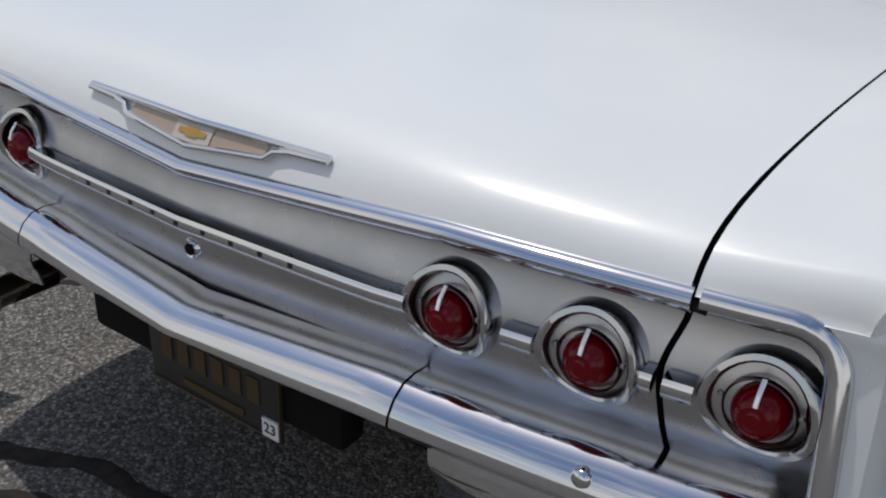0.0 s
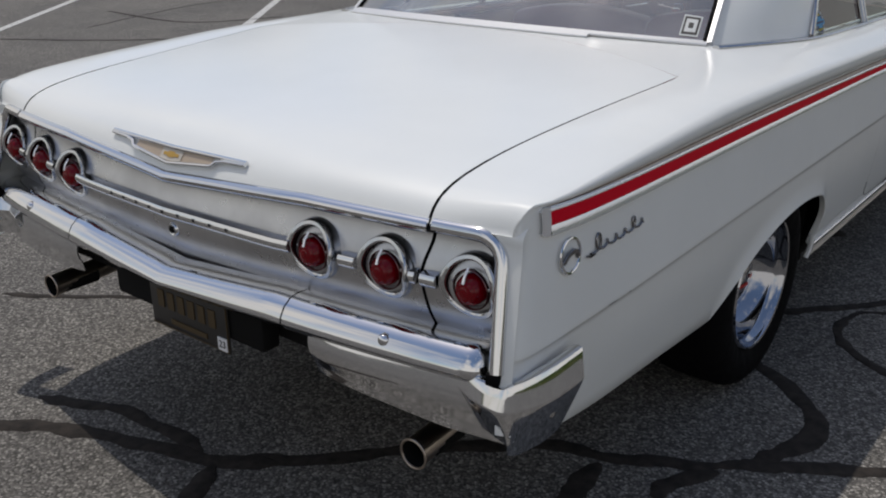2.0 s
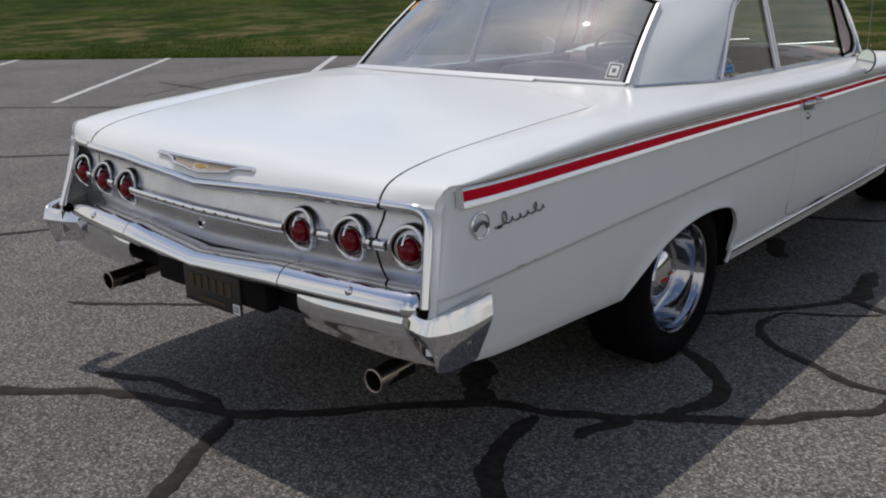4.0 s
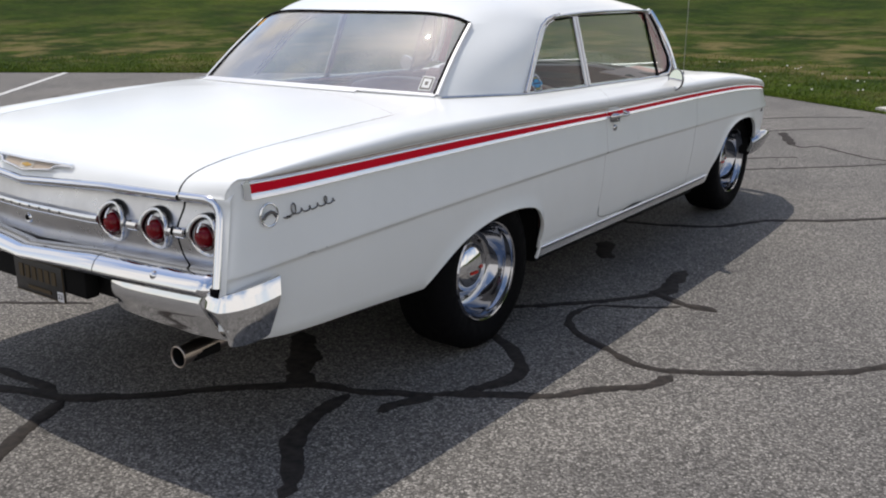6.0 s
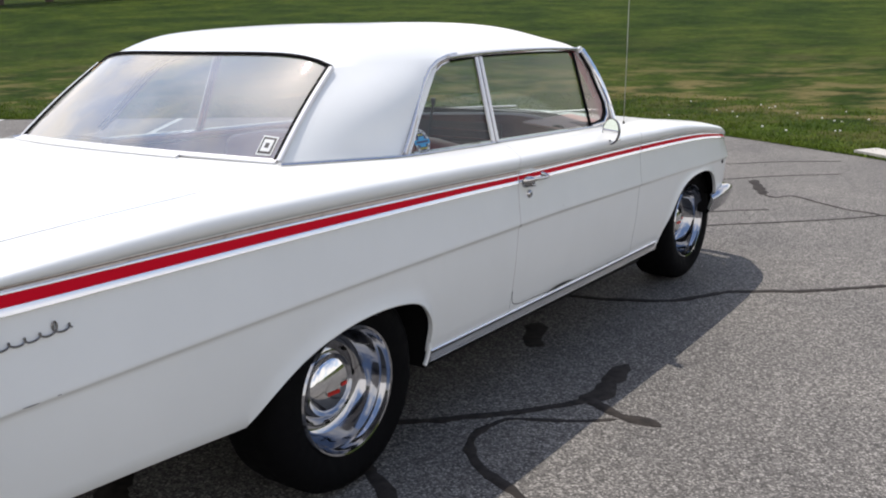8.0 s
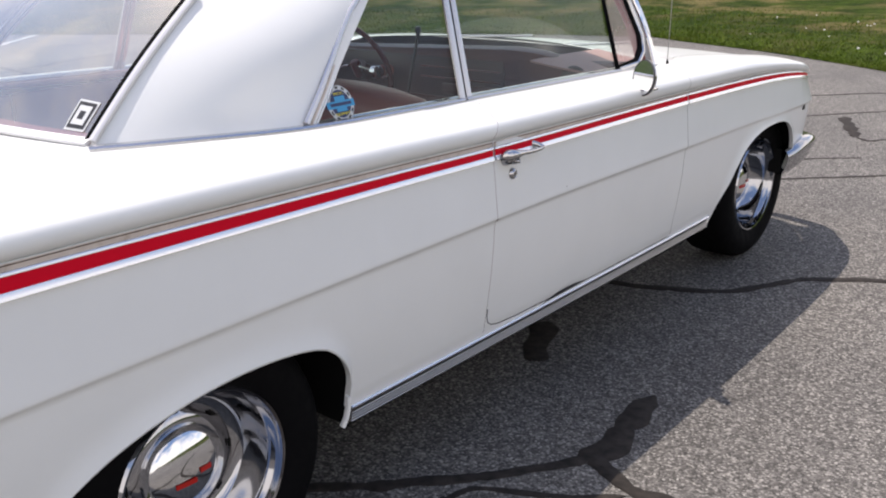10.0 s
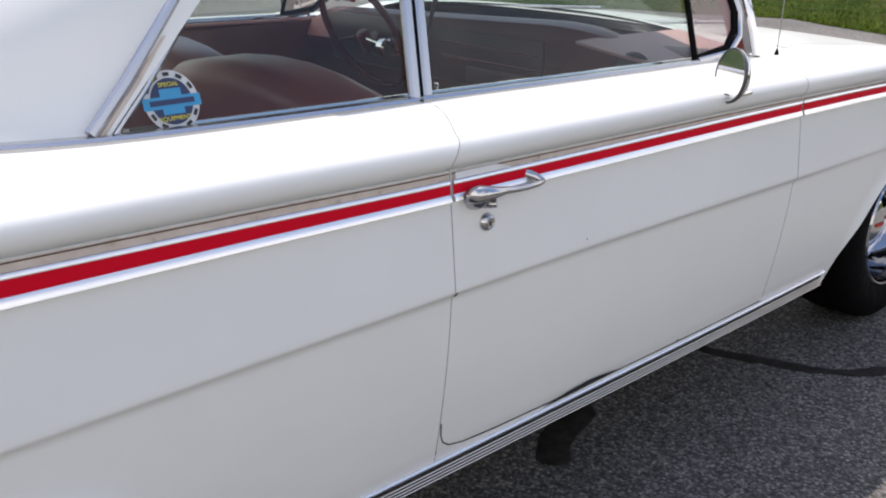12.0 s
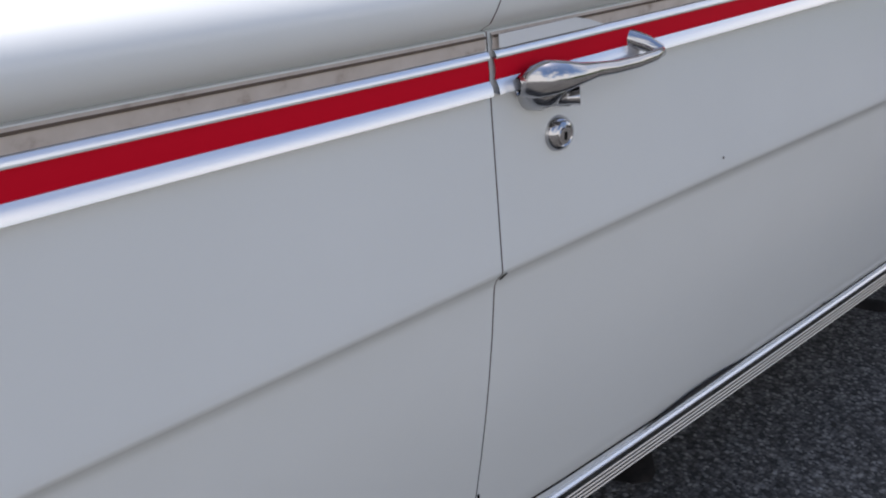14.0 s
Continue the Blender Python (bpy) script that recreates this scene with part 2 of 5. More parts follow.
def sweep(path, section, up=(0, 0, 1), closed=False, cap=True, sizes=None):
    """section: (side, up) pairs carried along a path."""
    bm = bmesh.new()
    path = [Vector(p) for p in path]
    rows, n = [], len(path)
    for i, p in enumerate(path):
        a = path[(i - 1) % n] if closed or i else p
        b = path[(i + 1) % n] if closed or i < n - 1 else p
        t = (b - a).normalized()
        u = Vector(up)
        s = t.cross(u)
        if s.length < 1e-4:
            s = Vector((1, 0, 0))
        s.normalize()
        u = s.cross(t).normalized()
        k = sizes[i] if sizes else 1.0
        rows.append([p + s * q[0] * k + u * q[1] * k for q in section])
    if closed:
        rows.append(rows[0])
    vs = grid(bm, rows, True)
    if cap and not closed:
        bm.faces.new(vs[0][::-1])
        bm.faces.new(vs[-1])
    bmesh.ops.remove_doubles(bm, verts=bm.verts[:], dist=1e-6)
    return bm


def ring(r, k=10, ry=None):
    return [(r * math.cos(2 * math.pi * i / k), (ry or r) * math.sin(2 * math.pi * i / k)) for i in range(k)]


def rect(w, h, b=0.0):
    """A rectangle w across, h up, with cut corners."""
    w, h = w / 2, h / 2
    if not b:
        return [(-w, -h), (w, -h), (w, h), (-w, h)]
    return [(-w + b, -h), (w - b, -h), (w, -h + b), (w, h - b), (w - b, h), (-w + b, h), (-w, h - b), (-w, -h + b)]


def lathe(profile, centre, axis="x", k=32, sign=1):
    """profile: (radius, offset along axis)."""
    bm = bmesh.new()
    rows = []
    for r, o in profile:
        row = []
        for i in range(k):
            a = 2 * math.pi * i / k
            c, s = r * math.cos(a), r * math.sin(a)
            v = {"x": (o * sign, c, s), "y": (c, o * sign, s), "z": (c, s, o * sign)}[axis]
            row.append(Vector(centre) + Vector(v))
        rows.append(row)
    grid(bm, rows, True)
    bmesh.ops.remove_doubles(bm, verts=bm.verts[:], dist=1e-6)
    return bm


def box(lo, hi, bevel=0.0, seg=2):
    bm = bmesh.new()
    bmesh.ops.create_cube(bm, size=1.0)
    for v in bm.verts:
        v.co = Vector([(a + b) / 2 + c * (b - a) for a, b, c in zip(lo, hi, v.co)])
    if bevel:
        bmesh.ops.bevel(bm, geom=bm.edges[:], offset=bevel, segments=seg, affect="EDGES", profile=0.5)
    return bm


def join(*bms):
    out = bms[0]
    for b in bms[1:]:
        me = bpy.data.meshes.new("tmp")
        b.to_mesh(me)
        b.free()
        out.from_mesh(me)
        bpy.data.meshes.remove(me)
    return out


def curve(y, *pts):
    """A smooth line through a few (y, value) points."""
    if y <= pts[0][0]:
        return pts[0][1]
    if y >= pts[-1][0]:
        return pts[-1][1]
    for i in range(len(pts) - 1):
        if y <= pts[i + 1][0]:
            break
    (x0, a), (x1, b) = pts[i], pts[i + 1]
    s0 = (pts[i + 1][1] - pts[i - 1][1]) / (pts[i + 1][0] - pts[i - 1][0]) if i else (b - a) / (x1 - x0)
    s1 = (pts[i + 2][1] - a) / (pts[i + 2][0] - x0) if i + 2 < len(pts) else (b - a) / (x1 - x0)
    h = x1 - x0
    t = (y - x0) / h
    return (2 * t**3 - 3 * t**2 + 1) * a + (t**3 - 2 * t**2 + t) * h * s0 + (3 * t**2 - 2 * t**3) * b + (t**3 - t**2) * h * s1


def lin(a, b, n):
    return [a + (b - a) * i / (n - 1) for i in range(n)]


# ---- ground ----
def ground_edge(x):
    """Where the car park ends and the grass begins."""
    return 11.6 - 0.63 * abs(x + 4.0) + 0.9 * math.exp(-((x + 4.0) / 1.6) ** 2) * -0.6


def rise(d):
    """Height of the field d metres behind the edge of the car park."""
    t = min(1.0, max(0.0, d) / 85)
    return 0.004 + 0.03 * min(1, max(0, d) / 0.4) + 4.3 * t * t * (3 - 2 * t) - 0.02 * max(0, d - 95)


bm = bmesh.new()
grid(bm, [[(x, y, 0) for x in lin(-60, 240, 41)] for y in lin(-240, 14, 40)])
tagged(part("ground_asphalt", bm, ASPHALT, smooth=False), "weathered grey asphalt of a car park", "asphalt", kind="structure")
xs = lin(-16.5, 8, 40)
xs = [-300, -150, -80, -40, -25] + xs + [15, 30, 60, 120, 300]
rows = []
for k in range(40):
    d = -0.05 + 0.25 * k if k < 12 else 3.0 * 1.16 ** (k - 11)
    rows.append([(x, ground_edge(x) + d, rise(d)) for x in xs])
bm = bmesh.new()
grid(bm, rows)
tagged(part("ground_grass", bm, GRASS), "mown green field with dry patches rising behind the car park", "grass", kind="structure")


# ---- the car: shape of the body ----
def half_width(y):
    return curve(y, (-1.288, 0.943), (-1.283, 0.951), (-1.27, 0.960), (-1.24, 0.968), (-1.19, 0.977), (-1.1, 0.986), (-0.9, 0.993), (0, 0.999), (0.9, 0.997), (2.0, 0.99), (2.7, 0.976), (3.2, 0.958), (3.34, 0.946), (3.45, 0.925), (3.52, 0.898), (3.6, 0.85), (3.66, 0.79))


def crease(y):
    return curve(y, (-1.32, 0.652), (-1.0, 0.668), (0, 0.69), (0.96, 0.698), (1.3, 0.699), (2.07, 0.690), (2.7, 0.680), (3.7, 0.65))


def red_low(y):
    return curve(y, (-1.25, 0.886), (-0.27, 0.884), (0.57, 0.874), (0.95, 0.866), (2.05, 0.852), (2.7, 0.834), (3.08, 0.811), (3.37, 0.776), (3.66, 0.715))


def red_high(y):
    return curve(y, (-1.25, 0.914), (-0.27, 0.910), (0.57, 0.893), (0.95, 0.883), (2.05, 0.869), (2.7, 0.850), (3.08, 0.824), (3.37, 0.786), (3.66, 0.722))


def lip_low(y):
    return red_high(y) - 0.058 * (1 - math.sqrt(max(0.0, 1 - min(1, max(0.0, (-1.254 - y) / 0.0345)) ** 2))) + curve(y, (-1.3, 0.012), (-0.9, 0.016), (0.0, 0.021), (0.95, 0.0205), (2, 0.015), (3.0, 0.012), (3.42, 0.006), (3.7, 0.004))


def side_x(y, z):
    w, c, l = half_width(y), crease(y), lip_low(y)
    if z < c:
        q = min(1, (c - z) / 0.020)
        return w - 0.0105 * q * (2 - q) - 0.056 * max(0, (c - z) / (c - 0.28)) ** 1.6
    return w - (0.019 + 0.03 * min(1, max(0, (y - 3.25) / 0.3))) * max(0.0, (z - c) / (l - c))


def rear_arch(y):
    return curve(y, (-0.405, 0.375), (-0.36, 0.408), (-0.29, 0.464), (-0.18, 0.520), (-0.03, 0.560), (0.12, 0.573), (0.25, 0.564), (0.335, 0.541), (0.385, 0.500), (0.414, 0.455), (0.430, 0.41), (0.4345, 0.37), (0.436, 0.335))


def front_arch(y):
    return curve(y, (2.42, 0.30), (2.48, 0.39), (2.545, 0.490), (2.615, 0.566), (2.74, 0.618), (2.9, 0.634), (3.04, 0.622), (3.13, 0.585), (3.195, 0.525), (3.235, 0.46), (3.252, 0.40), (3.256, 0.36))


def bottom(y):
    if -0.405 < y < 0.436:
        return rear_arch(y)
    if 2.42 < y < 3.256:
        return front_arch(y)
    if y <= -0.405:
        return curve(y, (-1.32, 0.445), (-1.1, 0.412), (-0.7, 0.392), (-0.405, 0.375))
    if y < 2.42:
        return 0.335
    return curve(y, (3.256, 0.36), (3.5, 0.42), (3.75, 0.47))


def tail_lean(z):
    """How far the foot of the tail stands out behind its upper edge, from 0 to 1."""
    return min(1.15, max(0.0, (0.85 - z) / 0.22))


def rear_edge(x):
    """Plan line of the tail."""
    return curve(abs(x), (0, -1.375), (0.4, -1.355), (0.75, -1.315), (0.93, -1.285))


def gap_w(y):
    return curve(y, (-1.38, 0.0085), (-1.2, 0.0072), (-1.0, 0.0052), (-0.7, 0.0042), (-0.3, 0.004))


def gap_x(y):
    return curve(y, (-1.38, 0.752), (-1.28, 0.747), (-1.12, 0.748), (-0.9, 0.756), (-0.66, 0.770), (-0.42, 0.788), (-0.3, 0.793))


def deck_z(x, y):
    d = y - rear_edge(x)
    flat = curve(d, (0, 0.872), (0.015, 0.895), (0.05, 0.919), (0.13, 0.938), (0.4, 0.965), (0.9, 0.998), (1.25, 1.022), (1.4, 1.03))
    tight = curve(d, (0, 0.872), (0.006, 0.892), (0.015, 0.910), (0.032, 0.924), (0.07, 0.934), (0.13, 0.942), (0.4, 0.965), (0.9, 0.998), (1.25, 1.022), (1.4, 1.03))
    e = min(1.0, max(0.0, (abs(x) - 0.74) / 0.16))
    flat += (tight - flat) * e
    return flat + 0.018 * (1 - (x / 0.95) ** 2) * min(1, max(0, d) / 0.2)


def belt(y):
    """Inner edge of the shoulder: x, z."""
    return (curve(y, (-0.02, 0.735), (0.12, 0.785), (0.28, 0.828), (0.46, 0.853), (0.7, 0.858), (1.8, 0.856), (2.2, 0.84)),
            curve(y, (-0.02, 1.026), (0.2, 1.018), (0.46, 1.005), (0.99, 0.992), (1.8, 0.974), (2.2, 0.962)))


def inner_edge(y):
    if y < -0.38:
        x = gap_x(y) + gap_w(y) * 0.4
        return x, deck_z(x, y)
    if y < -0.02:
        t = (y + 0.38) / 0.36
        return gap_x(-0.38) * (1 - t) + 0.735 * t, deck_z(gap_x(-0.38), -0.38) * (1 - t) + 1.026 * t
    if y < 2.2:
        return belt(y)
    x = curve(y, (2.2, 0.84), (2.4, 0.76), (3.3, 0.72), (3.5, 0.66), (3.66, 0.56), (3.8, 0.50))
    return x, curve(y, (2.2, 0.962), (2.5, 0.946), (3.0, 0.894), (3.2, 0.866), (3.34, 0.835), (3.45, 0.802), (3.55, 0.768), (3.7, 0.715))


SAG = 0.048  # the far sill sits lower than the near one


def section(y, sx):
    """One cross-section of the side, from the lower edge up to the inner edge of the shoulder."""
    zb, c, l = bottom(y), crease(y), lip_low(y)
    pts = [(side_x(y, zb) - 0.018, zb + 0.006), (side_x(y, zb) - 0.004, zb)]
    zs = lin(zb + 0.005, max(zb + 0.006, c - 0.022), 8) + [max(zb + 0.007 + 0.001 * k, c - d) for k, d in enumerate((0.016, 0.010, 0.005, 0.0008, -0.003))]
    pts += [(side_x(y, z), z) for z in zs]
    pts += [(side_x(y, z), z) for z in lin(max(zb + 0.02, c + 0.012), l, 9)]
    x, (xi, zi) = side_x(y, l), inner_edge(y)
    zi -= SAG * min(1, max(0, (y - 0.2) / 0.3)) * min(1, max(0, (2.3 - y) / 0.2)) * (sx < 0)
    out = 0.013 * min(1, max(0.1, (y + 1.288) / 0.12))
    r = min(0.006 + 0.022 * min(1, max(0, (y + 1.288) / 0.35)), max(0.004, 0.42 * (zi - l)))
    pts += [(x + out - r + r * math.cos(radians(a)), l + 0.95 * r + r * math.sin(radians(a))) for a in (-72, -45, -20, 5, 30, 55)]
    x0, z0 = x + out - r + r * math.cos(radians(78)), l + 0.95 * r + r * math.sin(radians(78))
    for t in lin(0, 1, 9):
        z = z0 + (zi - z0) * t + 0.010 * math.sin(math.pi * t)
        xx = x0 + (xi - x0) * t
        yy = y
        if y < -0.9:
            k = min(1, (-0.9 - y) / 0.2)
            yy = y + (rear_edge(xx) + 1.2855) * min(1, (-0.9 - y) / 0.385)
            z = z * (1 - k) + min(z, deck_z(xx, yy) + 0.003 * (1 - t)) * k
        pts.append((xx, z, yy))
    if -0.405 < y < 0.436 or 2.42 < y < 3.256:
        f = min(1, max(0.0, (zb - 0.37) / 0.09))
        pts = [(p[0] + 0.015 * f * max(0.0, 1 - (p[1] - zb) / 0.065) ** 2, *p[1:]) for p in pts]
    if y < -1.12:
        k = min(1.0, (-1.12 - y) / 0.168) ** 1.5
        foot = [tail_lean(p[1]) * min(1.0, max(0.0, (p[1] - 0.50) / 0.10)) for p in pts]
        pts = [(p[0] + 0.014 * k * f, p[1], (p[2] if len(p) > 2 else y) - (0.050 if sx > 0 else 0.065) * k * f) for p, f in zip(pts, foot)]
    lean = 0.045 * math.exp(-((y - 0.95) / 0.25) ** 2)
    return [(sx * p[0], (p[2] if len(p) > 2 else y) + lean * min(1, max(0, (p[1] - l - 0.02) / 0.07)), p[1]) for p in pts]


car = tagged(new("car"), "white two-door hardtop coupe of the sixties with red side stripe", "car")


def columns(a, b, n, extra=()):
    return sorted(set([round(v, 4) for v in lin(a, b, n)] + [e for e in extra if a < e < b]))


ARCH_R = [-0.405, -0.40, -0.38] + lin(-0.36, 0.30, 22) + [0.32, 0.335, 0.35, 0.365, 0.38, 0.395, 0.408, 0.418, 0.426, 0.431, 0.434, 0.4358, 0.4362]
ARCH_F = lin(2.4201, 2.7, 14) + lin(2.75, 3.04, 9) + [3.07, 3.1, 3.13, 3.16, 3.19, 3.21, 3.23, 3.243, 3.25, 3.254, 3.2565]
TAIL = [-1.287, -1.285, -1.282, -1.277, -1.27, -1.26, -1.25, -1.22, -1.18]
for sx in (1, -1):
    ys = columns(-1.288, 0.9538, 70, ARCH_R + TAIL)
    part("quarter_panel", sheet([section(y, sx) for y in ys]), PAINT, car)
    ys = columns(0.9552, 2.0674, 44)
    door = part("door", sheet([section(y, sx) for y in ys]), PAINT, car)
    ys = columns(2.0692, 3.66, 40, ARCH_F)
    part("front_fender", sheet([section(y, sx) for y in ys]), PAINT, car)

# trunk lid, with the roll down to the tail
def trim_z(x):
    return 0.872 - 0.026 * max(0.0, 1 - abs(x) / 0.45) ** 1.1


rows = []
for d in [0, 0.006, 0.015, 0.03, 0.05, 0.08, 0.12, 0.18, 0.25] + lin(0.33, 1.0, 12):
    row = []
    for a in lin(-1, 1, 41):
        y = rear_edge(a * 0.75) + d
        x = a * (gap_x(y) - gap_w(y) * 0.6)
        front = -0.37 + 0.22 * (1 - a * a)
        if d > 0.25:
            y0 = rear_edge(a * 0.75) + 0.25
            y = y0 + (front - y0) * (d - 0.25) / 0.75
            x = a * (gap_x(y) - gap_w(y) * 0.6)
        z = deck_z(x, y)
        drop = trim_z(x) - 0.872
        z += drop * max(0, 1 - d / 0.09) ** 1.5
        row.append((x, y, z))
    rows.append(row)
part("trunk_lid", sheet(rows), PAINT, car)
# filler panel between the lid and the rear window
rows = []
for t in lin(0, 1, 6):
    row = []
    for a in lin(-1, 1, 41):
        y0, y1 = -0.3685 + 0.22 * (1 - a * a), 0.02 - 0.10 * (1 - a * a)
        x0, x1 = a * 0.788, a * 0.735
        x, y = x0 + (x1 - x0) * t, y0 + (y1 - y0) * t
        z0, z1 = deck_z(x0, y0), 1.027 + 0.012 * (1 - a * a)
        row.append((x, y, z0 + (z1 - z0) * t))
    rows.append(row)
part("deck_filler_panel", sheet(rows), PAINT, car)

# hood
rows = []
for y in lin(2.30, 3.68, 20):
    xi, zi = inner_edge(y)
    rows.append([(a * (xi - 0.004), y + 0.10 * (1 - a * a) * min(1, max(0, (y - 2.3) / 1.4)) - 0.06 * (1 - a * a) * (y < 2.4), zi + 0.03 * (1 - a * a) * max(0.0, 1 - (y - 2.3) / 1.15)) for a in lin(-1, 1, 21)])
part("hood", sheet(rows), PAINT, car)
# cowl under the windscreen
rows = []
for y in (2.02, 2.08, 2.14, 2.20, 2.26, 2.32):
    xi, zi = inner_edge(y)
    rows.append([(a * (xi + 0.004), y + (0.05 + 0.24 * (2.32 - y) / 0.30) * (1 - a * a), zi - 0.002 + 0.025 * (1 - a * a)) for a in lin(-1, 1, 17)])
part("cowl", sheet(rows), PAINT, car)

# unseen near-black boxes added inside the body, so that gaps and underside read dark
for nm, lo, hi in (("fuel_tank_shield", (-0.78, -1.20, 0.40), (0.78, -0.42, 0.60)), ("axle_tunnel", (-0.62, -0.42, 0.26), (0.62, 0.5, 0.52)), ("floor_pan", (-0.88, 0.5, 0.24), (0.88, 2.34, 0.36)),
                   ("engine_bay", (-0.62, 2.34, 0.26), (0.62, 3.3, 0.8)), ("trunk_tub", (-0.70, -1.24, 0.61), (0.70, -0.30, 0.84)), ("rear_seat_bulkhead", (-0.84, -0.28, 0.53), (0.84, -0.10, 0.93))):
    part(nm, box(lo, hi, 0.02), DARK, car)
for sx in (1, -1):
    for y in (0.95, 2.068):
        part("door_jamb", sheet([[(sx * (a - 0.012), y - 0.02, z) for a, z in ((0.93, 0.36), (0.965, 0.55), (0.978, 0.69), (0.968, 0.9), (0.95, 0.925), (0.86, 0.945))],
                                 [(sx * (a - 0.012), y + 0.02, z) for a, z in ((0.93, 0.36), (0.965, 0.55), (0.978, 0.69), (0.968, 0.9), (0.95, 0.925), (0.86, 0.945))]]), DARK, car)
    part("trunk_gutter", sheet([[(sx * (gap_x(y) + o), y, deck_z(gap_x(y), y) - 0.014) for o in (-0.02, 0.02)] for y in lin(-1.325, -0.36, 30)]), DARK, car)

# near-black liners close off the wheel openings, so that they read as shade
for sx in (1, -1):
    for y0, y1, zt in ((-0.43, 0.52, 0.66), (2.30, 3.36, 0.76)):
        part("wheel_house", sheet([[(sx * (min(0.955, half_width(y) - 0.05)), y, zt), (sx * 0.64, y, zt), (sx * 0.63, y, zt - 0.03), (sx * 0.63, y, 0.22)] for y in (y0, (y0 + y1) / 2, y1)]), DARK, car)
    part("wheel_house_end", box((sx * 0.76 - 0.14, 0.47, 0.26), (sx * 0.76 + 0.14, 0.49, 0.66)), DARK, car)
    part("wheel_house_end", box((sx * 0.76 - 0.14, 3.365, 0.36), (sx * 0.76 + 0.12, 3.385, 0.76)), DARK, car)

# ---- roof and pillars ----
def roof_rail(y):
    """Upper edge of the side windows: x, z."""
    return (curve(y, (0.34, 0.632), (0.55, 0.71), (0.79, 0.748), (1.1, 0.735), (1.97, 0.69)),
            curve(y, (0.34, 1.298), (0.55, 1.305), (0.79, 1.312), (1.1, 1.322), (1.6, 1.322), (1.97, 1.312)))


def back_glass(a, t, off=0.0):
    low = Vector((0.700 * a, 0.01 - 0.105 * (1 - a * a), 1.032 + 0.014 * (1 - a * a)))
    top = Vector((0.632 * a, 0.338 - 0.06 * (1 - a * a), 1.297 + 0.044 * (1 - abs(a) ** 7)))
    p = low.lerp(top, t)
    p += Vector((0, -0.5, 0.6)) * (0.035 * math.sin(math.pi * t) * (0.30 + 0.70 * (1 - a * a)) + off)
    return p


FORE = [0.45 * u / 1.63 for u in lin(0, 1, 9)]
rows = []
for b in FORE + lin(FORE[-1], 1, 15)[1:]:
    row = []
    for a in [-1, -0.985, -0.96, -0.925] + lin(-0.88, 0.88, 29) + [0.925, 0.96, 0.985, 1]:
        yr = 0.34 + (1.97 - 0.34) * b
        xr, zr = roof_rail(yr)
        y = yr + (-0.06 * (1 - b) + 0.14 * b) * (1 - a * a)
        h = curve(b, (0, 0.044), (0.06, 0.082), (0.15, 0.112), (0.4, 0.124), (0.75, 0.112), (1, 0.060))
        row.append((a * xr, y, zr + h * (1 - abs(a) ** (7.0 - 2.6 * b))))
    rows.append(row)
def low_top(t):
    return Vector((0.705, 0.015, 1.030)).lerp(Vector((0.632, 0.34, 1.298)), t)


shell = sheet(rows)
for sx in (1, -1):
    rows = []
    for t in [-0.05] + lin(0, 1, 13):
        row = []
        for u in lin(0, 1, 9):
            xr, zr = roof_rail(0.34 + 1.63 * FORE[round(u * 8)])
            top = Vector((xr, 0.34 + 0.45 * u, zr))
            low = Vector((0.705 + 0.15 * u ** 0.8, 0.015 + 0.445 * u, 1.030 - 0.022 * u))
            p = low.lerp(top, t)
            p.x += 0.034 * math.sin(math.pi * max(0.0, t) ** 1.3) * math.sin(math.pi * u)
            p += (back_glass(1, t, 0.002) - low_top(t)) * (1 - u) ** 2
            row.append((sx * p.x, p.y, p.z))
        rows.append(row if sx > 0 else row[::-1])
    shell = join(shell, sheet(rows))
bmesh.ops.remove_doubles(shell, verts=shell.verts[:], dist=0.0008)
bmesh.ops.recalc_face_normals(shell, faces=shell.faces[:])
part("roof", shell, PAINT, car, "white steel roof with broad rear pillars", True, 75)

# rear window
part("rear_window", sheet([[back_glass(a, t) for a in lin(-1, 1, 25)] for t in lin(0, 1, 11)]), BACKGLASS, car).visible_shadow = False
# windscreen
part("windscreen", sheet([[(a * (0.685 + 0.145 * (1 - t)), 1.975 + 0.08 * (1 - t) + (0.13 + 0.16 * (1 - t)) * (1 - a * a), 1.312 + 0.06 * (1 - a * a) * t - 0.345 * (1 - t)) for a in lin(-1, 1, 21)] for t in lin(0, 1, 7)]), GLASS, car).visible_shadow = False


def glass_x(z, off=0.0):
    return 0.853 - (z - 0.98) * 0.36 + off


def pane(name, sx, outline, mat):
    bm = bmesh.new()
    bm.faces.new([bm.verts.new((sx * glass_x(z), y, low(sx, z))) for y, z in outline])
    ob = part(name, bm, mat, car)
    ob.visible_shadow = False
    return ob


def rail(name, pts, w, h, mat, parent, up=(0, 0, 1), label=""):
    return part(name, sweep(pts, rect(w, h, min(w, h) * 0.3), up), mat, parent, label)


def low(sx, z):
    return z - SAG * max(0.0, (1.31 - z) / 0.325) * (sx < 0)


